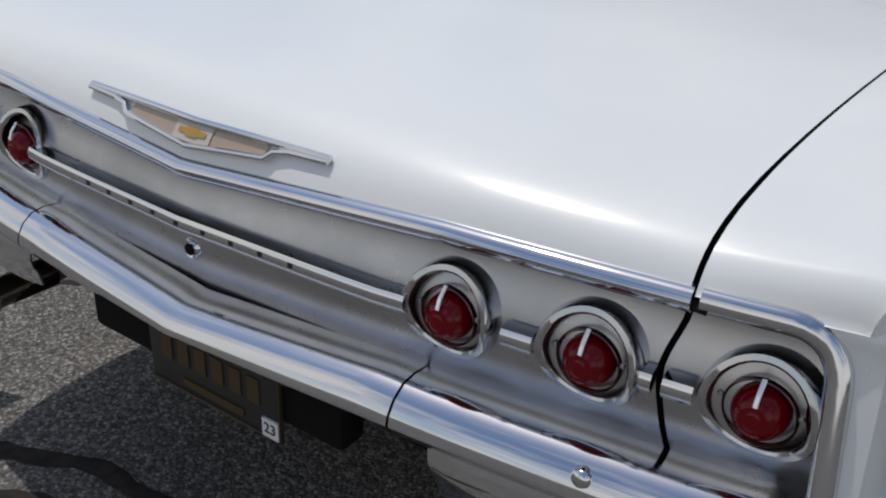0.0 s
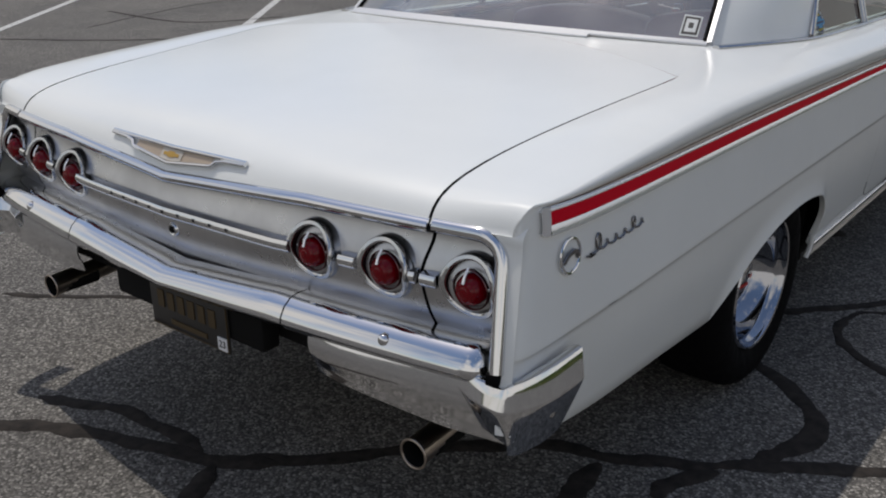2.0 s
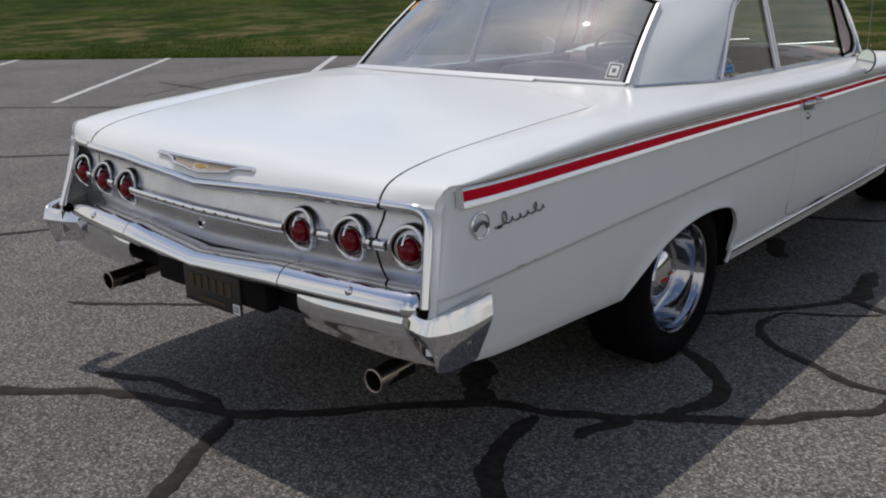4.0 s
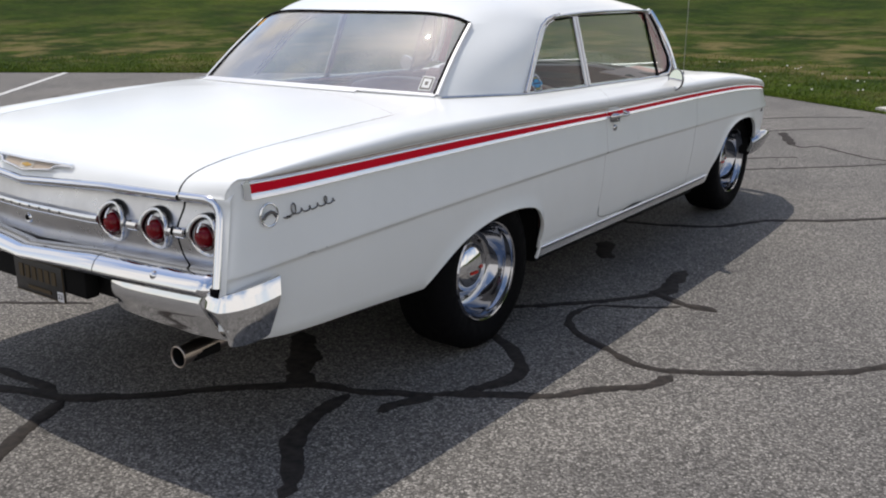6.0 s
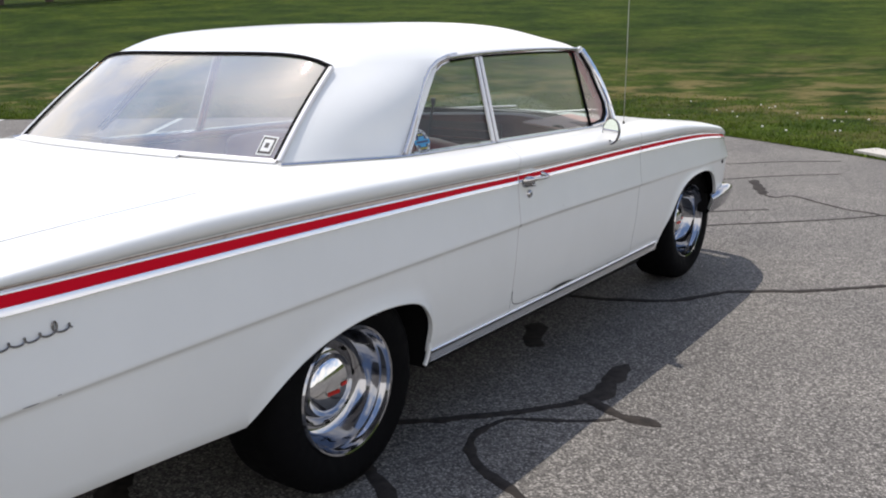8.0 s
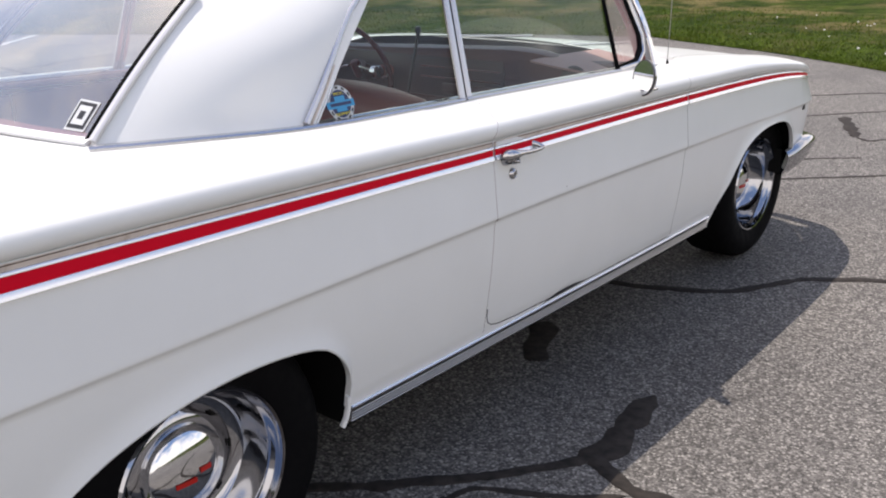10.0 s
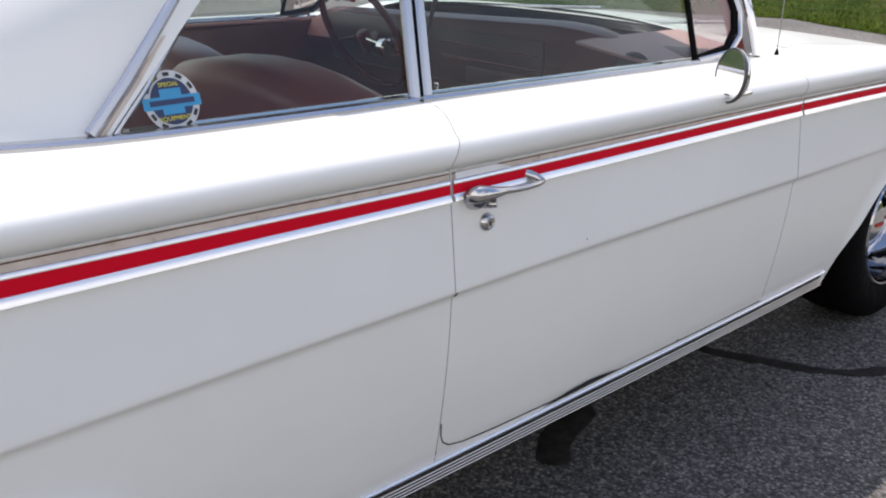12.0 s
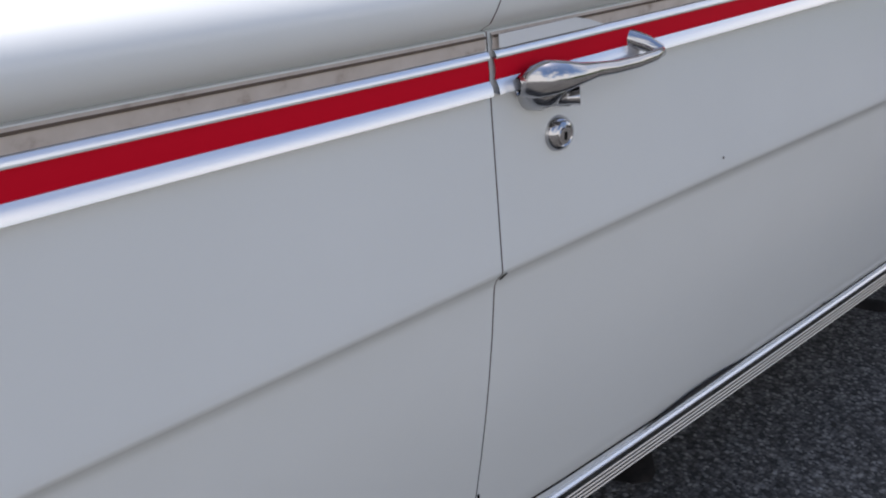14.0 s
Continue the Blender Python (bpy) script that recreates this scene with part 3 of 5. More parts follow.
QREAR = [(0.452, 1.008), (0.515, 1.066), (0.575, 1.128), (0.63, 1.186), (0.68, 1.234), (0.73, 1.270), (0.79, 1.296), (0.86, 1.311), (0.92, 1.316)]
for sx in (1, -1):
    q = pane("quarter_window", sx, [(0.47, 1.006), (0.986, 0.993), (1.042, 1.308), (0.86, 1.304), (0.79, 1.288), (0.735, 1.262), (0.69, 1.228), (0.585, 1.122)], GLASS)
    d = pane("door_window", sx, [(1.010, 0.992), (1.782, 0.974), (1.818, 1.302), (1.066, 1.310)], GLASS)
    v = pane("vent_window", sx, [(1.790, 0.974), (1.93, 0.985), (1.985, 1.03), (2.0, 1.08), (1.95, 1.23), (1.90, 1.302), (1.826, 1.302)], VENTGLASS)
    up = (sx, 0, 0.3)
    # bright frames
    rail("window_frame", [(sx * glass_x(z, 0.010), y - 0.014, z + 0.009) for y, z in QREAR], 0.016, 0.014, SATIN, q, up, "bright chrome frame")
    rail("window_frame", [(sx * glass_x(z, 0.006), y + 0.011, z - 0.005) for y, z in QREAR], 0.011, 0.012, SATIN, q, up, "bright chrome frame")
    rail("window_seal", [(sx * glass_x(z, 0.006), y - 0.002, z + 0.001) for y, z in QREAR], 0.010, 0.012, BEIGE, q, up)
    rail("window_seal", [(sx * glass_x(z, 0.004), y + 0.004, z - 0.002) for y, z in QREAR], 0.006, 0.012, RUBBER, q, up)
    rail("divider_bar", [(sx * glass_x(z, 0.006), y, low(sx, z)) for y, z in ((0.986, 0.994), (1.040, 1.310))], 0.022, 0.014, SATIN, q, up)
    rail("divider_bar", [(sx * glass_x(z, 0.006), y, low(sx, z)) for y, z in ((1.014, 0.994), (1.068, 1.310))], 0.020, 0.014, SATIN, d, up)
    rail("divider_seal", [(sx * glass_x(z, 0.002), y, low(sx, z)) for y, z in ((1.000, 0.994), (1.054, 1.310))], 0.010, 0.012, RUBBER, d, up)
    rail("vent_bar", [(sx * glass_x(z, 0.004), y, low(sx, z)) for y, z in ((1.787, 0.974), (1.822, 1.306))], 0.014, 0.012, RUBBER, v, up)
    rail("vent_frame", [(sx * glass_x(z, 0.006), y, low(sx, z)) for y, z in ((1.794, 0.979), (1.92, 0.986), (1.972, 1.018), (1.992, 1.07), (1.95, 1.23), (1.90, 1.306))], 0.016, 0.014, SATIN, v, up)
    rail("vent_seal", [(sx * glass_x(z, 0.002), y, low(sx, z)) for y, z in ((1.794, 0.984), (1.915, 0.996), (1.960, 1.03), (1.976, 1.075), (1.94, 1.22), (1.895, 1.300))], 0.018, 0.010, RUBBER, v, up)
    rail("drip_rail", [(sx * (roof_rail(y)[0] + 0.006), y, roof_rail(y)[1] + 0.002) for y in lin(0.84, 1.95, 14)], 0.016, 0.016, SATIN, car)
    rail("top_seal", [(sx * (roof_rail(y)[0] - 0.004), y, roof_rail(y)[1] - 0.009) for y in lin(0.86, 1.90, 14)], 0.016, 0.012, RUBBER, car)
    rail("belt_moulding", [(sx * (belt(y)[0] + 0.002), y, belt(y)[1] + 0.001 - SAG * (sx < 0) * min(1, max(0, (y - 0.2) / 0.3))) for y in lin(-0.02, 0.98, 16)], 0.026, 0.016, SATIN, car, label="bright belt strip")
    rail("belt_moulding", [(sx * (belt(y)[0] + 0.002), y, belt(y)[1] + 0.001 - SAG * (sx < 0)) for y in lin(0.992, 1.90, 12)], 0.020, 0.016, SATIN, car, label="bright belt strip")
    rail("windscreen_pillar", [(sx * (0.69 + 0.15 * t ** 0.9), 1.965 + 0.085 * t + 0.03 * math.sin(math.pi * t), 1.318 - 0.345 * t) for t in lin(0, 1, 9)], 0.034, 0.036, PAINT, car, (sx, 0, 0))
    rail("pillar_trim", [(sx * (0.708 + 0.155 * t ** 0.9), 1.975 + 0.055 * t + 0.035 * math.sin(math.pi * t), 1.314 - 0.345 * t) for t in lin(0, 1, 9)], 0.026, 0.012, CHROME, car, (sx, 0, 0))
    rail("rear_window_trim", [back_glass(sx, t, 0.004) + Vector((sx * 0.004, 0, 0)) for t in lin(0, 1, 10)], 0.020, 0.012, DULLTRIM, car, (0, -0.6, 0.7))
    rail("rear_window_seal", [back_glass(sx * 0.985, t, 0.003) for t in lin(0, 1, 10)], 0.012, 0.012, RUBBER, car, (0, -0.6, 0.7))
rail("rear_window_seal", [back_glass(a, 1.0, 0.001) + Vector((0, 0.004, 0.004)) for a in lin(-1, 1, 25)], 0.014, 0.012, RUBBER, car, (0, -0.6, 0.7))
rail("rear_window_trim", [back_glass(a, 0.0, 0.003) + Vector((0, -0.006, 0)) for a in lin(-1, 1, 25)], 0.026, 0.008, DULLTRIM, car, (0, -0.3, 0.9))
rail("rear_window_trim", [back_glass(a, 0.0, 0.003) + Vector((0, -0.032, -0.004)) for a in lin(-0.98, 0.52, 20)], 0.022, 0.007, DULLTRIM, car, (0, -0.3, 0.9), "bright vent strip")


# ---- tail ----
def tail_depth(z):
    return curve(z, (0.58, 0.046), (0.62, 0.040), (0.65, 0.026), (0.675, 0.014), (0.71, 0.006), (0.745, 0.004), (0.775, 0.010), (0.81, 0.022), (0.845, 0.030), (0.865, 0.028))


def tail_gap(z):
    return curve(z, (0.58, 0.744), (0.66, 0.741), (0.71, 0.734), (0.77, 0.725), (0.80, 0.730), (0.83, 0.738), (0.88, 0.742))


def tail_row(x0, x1, n, t):
    row = []
    for a in lin(0, 1, n):
        x = x0 + (x1 - x0) * a
        zt = trim_z(x) - 0.004
        z = 0.58 + (zt - 0.58) * t
        row.append((x, rear_edge(x) + tail_depth(0.58 + 0.285 * t), z))
    return row


rows = []
for t in lin(0, 1, 22):
    g = tail_gap(0.58 + 0.29 * t) - 0.004
    rows.append(tail_row(-g, g, 45, t))
tail = part("tail_panel", sheet(rows), ALU, car, "satin silver tail panel")
for sx in (1, -1):
    rows = []
    for t in lin(0, 1, 22):
        g = tail_gap(0.58 + 0.29 * t) + 0.004
        rows.append(tail_row(sx * g, sx * (0.905 + 0.027 * tail_lean(0.58 + 0.29 * t)), 9, t))
    part("tail_panel_end", sheet(rows), ALU, car, "satin silver tail panel end")
    part("tail_gap", sheet([[(sx * (tail_gap(z) + o), rear_edge(0.75) + tail_depth(z) + 0.012, z) for o in (-0.02, 0.02)] for z in lin(0.58, 0.87, 10)]), DARK, car)
TRIM = [(-0.010, -0.016), (0.004, -0.018), (0.014, -0.010), (0.017, 0.0), (0.013, 0.008), (0.004, 0.012), (-0.008, 0.012)]
part("tail_moulding", sweep([(x, rear_edge(x) + 0.004, trim_z(x) - 0.004) for x in lin(-0.748, 0.748, 61)], TRIM), CHROME, car, "chrome moulding along the trunk edge")
for sx in (1, -1):
    pts = [(x, rear_edge(x) + 0.004, 0.868) for x in lin(0.757, 0.848, 6)]
    pts += [(0.849 + 0.052 * math.sin(a), rear_edge(0.849 + 0.05 * math.sin(a)) + 0.004, 0.816 + 0.052 * math.cos(a)) for a in lin(0.2, math.pi / 2, 7)]
    pts += [(0.901, rear_edge(0.901) + 0.004, z) for z in lin(0.79, 0.625, 6)]
    pts = [(a + 0.030 * tail_lean(c), b - (0.060 if sx > 0 else 0.075) * tail_lean(c), c) for a, b, c in pts]
    part("tail_moulding", sweep([(sx * a, b, c) for a, b, c in pts], ring(0.015, 10), (0, -1, 0)), CHROME, car, "chrome moulding round the lamp bay")
    rows = []
    for z in [0.50, 0.60, 0.70, 0.78] + lin(0.816, 0.868, 7) + [0.876, 0.884, 0.892, 0.898]:
        xs_ = 0.849 + math.sqrt(max(0.0, 0.052 ** 2 - max(0.0, min(z, 0.868) - 0.816) ** 2))
        rows.append([(sx * (xs_ + (0.9435 - xs_) * f + (0.030 - 0.012 * f) * tail_lean(z)), rear_edge(xs_ + (0.93 - xs_) * f) + 0.003 - 0.006 * f + 14 * max(0.0, z - 0.868) ** 1.8 - ((0.060 if sx > 0 else 0.075) - 0.010 * f) * tail_lean(z), z) for f in lin(0, 1, 7)])
    part("tail_corner", sheet(rows), PAINT, car)
    part("moulding_foot", box((sx * 0.928 - 0.014, -1.362, 0.602), (sx * 0.928 + 0.014, -1.330, 0.628), 0.004), RUBBER, car)
# chrome bar through the lamps
BAR = [(-0.010, -0.015), (0.006, -0.015), (0.013, -0.006), (0.014, 0.003), (0.009, 0.011), (-0.010, 0.013)]
for lo, hi in ((-0.405, 0.405), (0.54, 0.58), (0.705, 0.724), (0.736, 0.77), (-0.58, -0.54), (-0.724, -0.705), (-0.77, -0.736)):
    part("tail_bar", sweep([(x, rear_edge(x) + tail_depth(0.75) - 0.012, 0.760 - 0.002 * (abs(x) < 0.4)) for x in lin(lo, hi, 3 + int(20 * (hi - lo)))], BAR), CHROME, car)
for k in range(9):
    x = -0.222 + 0.0555 * k
    part("bar_mark", box((x - 0.0035, rear_edge(x) + tail_depth(0.75) - 0.0270, 0.7560), (x + 0.0035, rear_edge(x) + tail_depth(0.75) - 0.0245, 0.7630)), BLACK, car, "small dark bar")
lock = part("trunk_lock", lathe([(0.0, -0.004), (0.008, -0.006), (0.010, -0.002), (0.015, -0.004), (0.019, 0.0), (0.020, 0.012)], (0.0, rear_edge(0) + tail_depth(0.70) - 0.003, 0.708), "y", 20), CHROME, car, "worn round trunk lock")
part("lock_core", lathe([(0.0, 0), (0.0095, 0.0), (0.0095, 0.004)], (0, rear_edge(0) + tail_depth(0.70) - 0.0095, 0.708), "y", 14), DARK, lock)


# round tail lamps: a deep bezel whose face is bent back above and below
def tail_lamp(x, z):
    y0 = rear_edge(x) + 0.012
    bend = 0.60

    def loop(r, out, k=40):
        return [(x + r * math.cos(a), y0 - out + bend * abs(r * math.sin(a)) ** 1.35 * 1.6, z + r * math.sin(a) * (0.97 if math.sin(a) < 0 else 1.0)) for a in [2 * math.pi * i / k for i in range(k)]]
    bm = bmesh.new()
    grid(bm, [loop(0.0685, -0.012), loop(0.0685, 0.014), loop(0.0672, 0.027), loop(0.0648, 0.0315), loop(0.0580, 0.0305), loop(0.0545, 0.027), loop(0.0533, 0.022)], True)
    lamp = part("tail_lamp", bm, BEZEL, car, "round red tail lamp in a deep chrome bezel")
    bm = bmesh.new()
    grid(bm, [loop(0.0534, 0.024), loop(0.053, 0.004), loop(0.042, -0.002), loop(0.0, -0.004)], True)
    bmesh.ops.remove_doubles(bm, verts=bm.verts[:], dist=1e-6)
    part("reflector_dish", bm, LENSDARK, lamp)
    dome = [(r * 1.07, d * 0.78) for r, d in ((0.0, -0.044), (0.005, -0.0434), (0.008, -0.0420), (0.009, -0.0424), (0.015, -0.0385), (0.016, -0.0387), (0.021, -0.0330), (0.022, -0.0332), (0.0265, -0.0240), (0.029, -0.014), (0.030, -0.004), (0.030, 0.012))]
    part("lens", lathe(dome, (x, y0 - 0.006, z - 0.003), "y", 36), LENS, lamp)
    part("lens_ring", lathe([(0.039, -0.010), (0.0402, -0.0115), (0.0415, -0.010), (0.0415, -0.003), (0.039, -0.003)], (x, y0 - 0.006, z - 0.003), "y", 36), LENSRING, lamp)
    part("chrome_spoke", sweep([(x, y0 - 0.039, z + 0.017), (x, y0 - 0.034, z + 0.030), (x, y0 - 0.022, z + 0.044)], rect(0.0055, 0.003, 0.001), (0, -1, 0)), WHITE, lamp)
    for a in (0.35, 2.9):
        part("screw", lathe([(0, -0.003), (0.003, -0.002), (0.004, 0.0)], (x + 0.046 * math.cos(a), y0 - 0.014, z + 0.046 * math.sin(a) - 0.008), "y", 10), ALU, lamp)


LENSRING = material("lens_ring", (0.20, 0.10, 0.10), 0.35, 1.0)
for x in (0.460, 0.645, 0.838, -0.452, -0.645, -0.840):
    tail_lamp(x, 0.757)



# winged emblem on the trunk lid
def lid_point(x, z, h=0.0):
    lo, hi = 0.0, 0.3
    for _ in range(30):
        d = (lo + hi) / 2
        y = rear_edge(x) + d
        zz = deck_z(x, y) + (trim_z(x) - 0.872) * max(0, 1 - d / 0.09) ** 1.5
        lo, hi = (d, hi) if zz < z else (lo, d)
    return Vector((x, y, z)) + Vector((0, -0.80, 0.6)) * h


emblem = part("emblem", join(
    sweep([lid_point(x, 0.9035 - 0.003 * (1 - abs(x - 0.006) / 0.25), 0.006) for x in lin(-0.244, 0.256, 25)], rect(0.010, 0.010, 0.003), (0, -0.8, 0.6)),
    sweep([lid_point(x, z, 0.006) for x, z in ((-0.244, 0.900), (-0.178, 0.8975), (-0.152, 0.893), (-0.140, 0.8835), (-0.09, 0.8785), (-0.04, 0.8735), (0.006, 0.8690), (0.05, 0.8735), (0.10, 0.8785), (0.152, 0.8835), (0.164, 0.893), (0.190, 0.8975), (0.256, 0.900))], rect(0.008, 0.010, 0.002), (0, -0.8, 0.6))), CHROME, car, "chrome winged emblem")
EMBGOLD = material("faded_gold", (0.42, 0.34, 0.26), 0.4, 0.3)
GOLD = material("gold", (0.55, 0.34, 0.09), 0.35, 0.8)
part("emblem_field", sheet([[lid_point(x, lo + (0.899 - lo) * t, 0.003) for x, lo in [(x, 0.869 + abs(x - 0.006) * 0.102) for x in lin(-0.136, 0.148, 21)]] for t in lin(0, 1, 4)]), EMBGOLD, emblem, "faded gold field")
part("emblem_centre", sheet([[lid_point(x, 0.8745 + 0.0245 * t, 0.0045) for x in lin(-0.032, 0.044, 5)] for t in lin(0, 1, 3)]), material("faded_ivory", (0.50, 0.46, 0.40), 0.4), emblem)
part("emblem_badge", join(sheet([[lid_point(x, 0.8835 + 0.0065 * t, 0.006) for x in lin(-0.022, 0.034, 3)] for t in (0, 1)]), sheet([[lid_point(x, 0.8810 + 0.0115 * t, 0.0062) for x in lin(-0.006, 0.018, 3)] for t in (0, 1)])), GOLD, emblem, "plain gold badge")


# ---- rear bumper: three chrome sections, wings below the outer ones ----
def bump_y(x):
    return rear_edge(x) - 0.022


BSEC = [(-0.050, 0.044), (-0.018, 0.047), (0.006, 0.043), (0.026, 0.028), (0.038, 0.008), (0.040, -0.006), (0.030, -0.021), (0.008, -0.032), (-0.03, -0.036), (-0.05, -0.03)]


def bumper_bar(name, xs):
    """The upper edge dips towards the middle of the car, the lower one hardly does."""
    bm = bmesh.new()
    rows = []
    for x in xs:
        dip = max(0.0, 1 - abs(x) / 0.36)
        k = math.sqrt(max(0.03, 1 - (max(0.0, abs(x) - (0.855 if x > 0 else 0.905)) / 0.047) ** 2))
        rows.append([(x, bump_y(x) - s_ * k, 0.606 + u * k - dip * (0.004 + 0.019 * (u + 0.036) / 0.083)) for s_, u in BSEC])
    vs = grid(bm, rows, True)
    bm.faces.new(vs[0][::-1])
    bm.faces.new(vs[-1])
    return part(name, bm, CHROME, car, "bright chrome bumper section")


bumper_bar("bumper_centre", lin(-0.413, 0.413, 45))
for sx in (1, -1):
    b = bumper_bar("bumper_end", sorted(sx * x for x in lin(0.417, 0.85, 12) + [e + (0.05 if sx < 0 else 0.0) for e in (0.86, 0.87, 0.88, 0.888, 0.894, 0.899, 0.9015)]))
    part("bumper_bolt", lathe([(0, -0.009), (0.007, -0.0085), (0.012, -0.005), (0.014, 0.0), (0.0145, 0.008)], (sx * 0.675, bump_y(0.675) - 0.028, 0.625), "y", 18), CHROME, b)
    # wing under the bar
    rows = []
    for t in lin(0, 1, 8):
        rows.append([(sx * (0.450 + 0.014 * t * (1 - u) + (0.925 - 0.450) * u), bump_y(0.46 + 0.47 * u) - 0.008 - 0.010 * math.sin(math.pi * min(1, 1.4 * t)) + 0.030 * max(0.0, t - 0.55) ** 1.3 + 0.012 * (1 - u) ** 10, 0.580 - (0.104 + 0.028 * min(1, 1.4 * u)) * t) for u in lin(0, 1, 16)])
    part("bumper_wing", sheet(rows, 0.004), CHROME, b, "pitted chrome lower wing")
    # wrap-round corner: flat tail face, crisp ridge, long side face
    rows = []
    plan = [(0.842, -1.346), (0.882, -1.364), (0.925, -1.373), (0.948, -1.374), (0.960, -1.372), (0.968, -1.366), (0.980, -1.352), (0.995, -1.328), (1.008, -1.295), (1.017, -1.26), (1.023, -1.22), (1.026, -1.178)]
    for i, (px, py) in enumerate(plan):
        u = i / (len(plan) - 1)
        ztop = curve(u, (0, 0.600), (0.25, 0.604), (0.45, 0.611), (0.7, 0.621), (1, 0.637))
        zlow = curve(u, (0, 0.480), (0.25, 0.468), (0.5, 0.448), (0.75, 0.440), (1, 0.455))
        k = min(1.0, max(0.0, (i - 3) / 5))
        dx, dy = k, 1 - 0.75 * k
        if sx < 0:
            px, py = px + 0.045 * min(1, i / 4) + 0.03, py - 0.028 * min(1, i / 4)
        row = [(sx * (px - 0.040 * dx), py + 0.040 * dy, ztop - 0.006), (sx * (px - 0.024 * dx), py + 0.024 * dy, ztop), (sx * (px - 0.016 * dx), py + 0.016 * dy, ztop - 0.002)]
        for t in (0.06, 0.14, 0.23, 0.29, 0.31, 0.33, 0.40, 0.5, 0.62, 0.75, 0.88, 1.0):
            z = ztop + (zlow - ztop) * t
            inn = 0.015 * max(0.0, 1 - t / 0.31) + 0.044 * max(0, (t - 0.31) / 0.69) ** 1.1
            row.append((sx * (px - dx * inn), py + dy * inn - 0.035 * t * max(0, (u - 0.9) / 0.1), z))
        rows.append(row)
    part("bumper_corner", sheet(rows, 0.004), CHROME, b, "chrome wrap-round bumper corner")
    part("corner_bolt", lathe([(0, 0.008), (0.007, 0.0075), (0.012, 0.004), (0.014, -0.004)], (sx * (0.996 if sx > 0 else 1.070), -1.255, 0.524), "x", 16, sx), GREYCHROME, b)
# near-black fillers give the deep shade behind and below the bumper
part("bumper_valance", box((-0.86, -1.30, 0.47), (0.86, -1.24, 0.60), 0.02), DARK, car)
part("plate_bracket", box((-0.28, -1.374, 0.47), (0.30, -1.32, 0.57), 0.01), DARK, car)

# number plate, unreadable
plate = part("number_plate", box((-0.117, -1.382, 0.436), (0.187, -1.376, 0.560), 0.004), material("plate_black", (0.02, 0.019, 0.018), 0.45), car, "black and gold number plate with a white sticker")
# gold darkened in colour for the shade below the bumper
PGOLD = material("shaded_gold", (0.055, 0.034, 0.010), 0.6)
rail("plate_rim", [(-0.114, -1.383, 0.439), (0.184, -1.383, 0.439), (0.184, -1.383, 0.557)], 0.004, 0.004, PGOLD, plate, (0, -1, 0))
for k in range(6):
    part("plate_bar", box((-0.083 + 0.04 * k, -1.3845, 0.491), (-0.058 + 0.04 * k, -1.3815, 0.537)), PGOLD, plate)
part("plate_bar", box((-0.035, -1.3845, 0.453), (0.105, -1.3815, 0.466)), PGOLD, plate)
part("plate_sticker", box((0.147, -1.3855, 0.441), (0.181, -1.3815, 0.474)), WHITE, plate, "white year sticker")


def lettering(name, words, m, size, mat, parent, thick=0.0006):
    c = bpy.data.curves.new("letters", "FONT")
    c.body, c.size, c.extrude, c.align_x, c.align_y = words, size, thick, "CENTER", "CENTER"
    o = bpy.data.objects.new("letters", c)
    scene.collection.objects.link(o)
    me = bpy.data.meshes.new_from_object(o.evaluated_get(bpy.context.evaluated_depsgraph_get()))
    bpy.data.objects.remove(o)
    me.transform(m)
    me.materials.clear()
    me.materials.append(mat)
    ob = new(name, me)
    ob.parent = parent
    return ob


lettering("sticker_figures", "23", pose(0.164, -1.3862, 0.4575, 90, 0, 0), 0.026, BLACK, plate)

# exhaust tips
STEEL = material("stained_steel", (0.42, 0.36, 0.31), 0.28, 1.0)
for ex in (0.722, -0.694):
    tip = part("exhaust_tip", sweep([(ex, -1.345, 0.364), (ex - 0.004, -1.20, 0.370), (ex - 0.012, -1.05, 0.377)], ring(0.032, 24), cap=False), STEEL, car, "round steel exhaust tip")
    part("exhaust_rim", sweep([(ex + 0.0333 * math.cos(a), -1.346, 0.364 + 0.0333 * math.sin(a)) for a in [2 * math.pi * i / 24 for i in range(24)]], ring(0.003, 8), (0, 1, 0), True), STEEL, tip)
    part("exhaust_bore", lathe([(0.0305, 0.0), (0.0305, 0.14), (0, 0.14)], (ex, -1.345, 0.364), "y", 24), DARK, tip)


# ---- side trim ----
SEAMBROWN = material("seam_brown", (0.12, 0.085, 0.06), 0.8)
DKCHROME = material("dark_chrome", (0.25, 0.25, 0.26), 0.25, 1.0)


def ribbon(name, y0, y1, z_lo, z_hi, off, mat, parent, sx, n=30, label="", tilt=0.0):
    ys = lin(y0, y1, n)
    rows = []
    for f, o in ((0, -0.006), (0, off + tilt), (0.5, off + 0.0012 + 0.5 * tilt), (1, off), (1, -0.006)):
        rows.append([(sx * (side_x(y, z_lo(y) + (z_hi(y) - z_lo(y)) * f) + o), y, z_lo(y) + (z_hi(y) - z_lo(y)) * f) for y in ys])
    return part(name, sheet(rows), mat, parent, label)


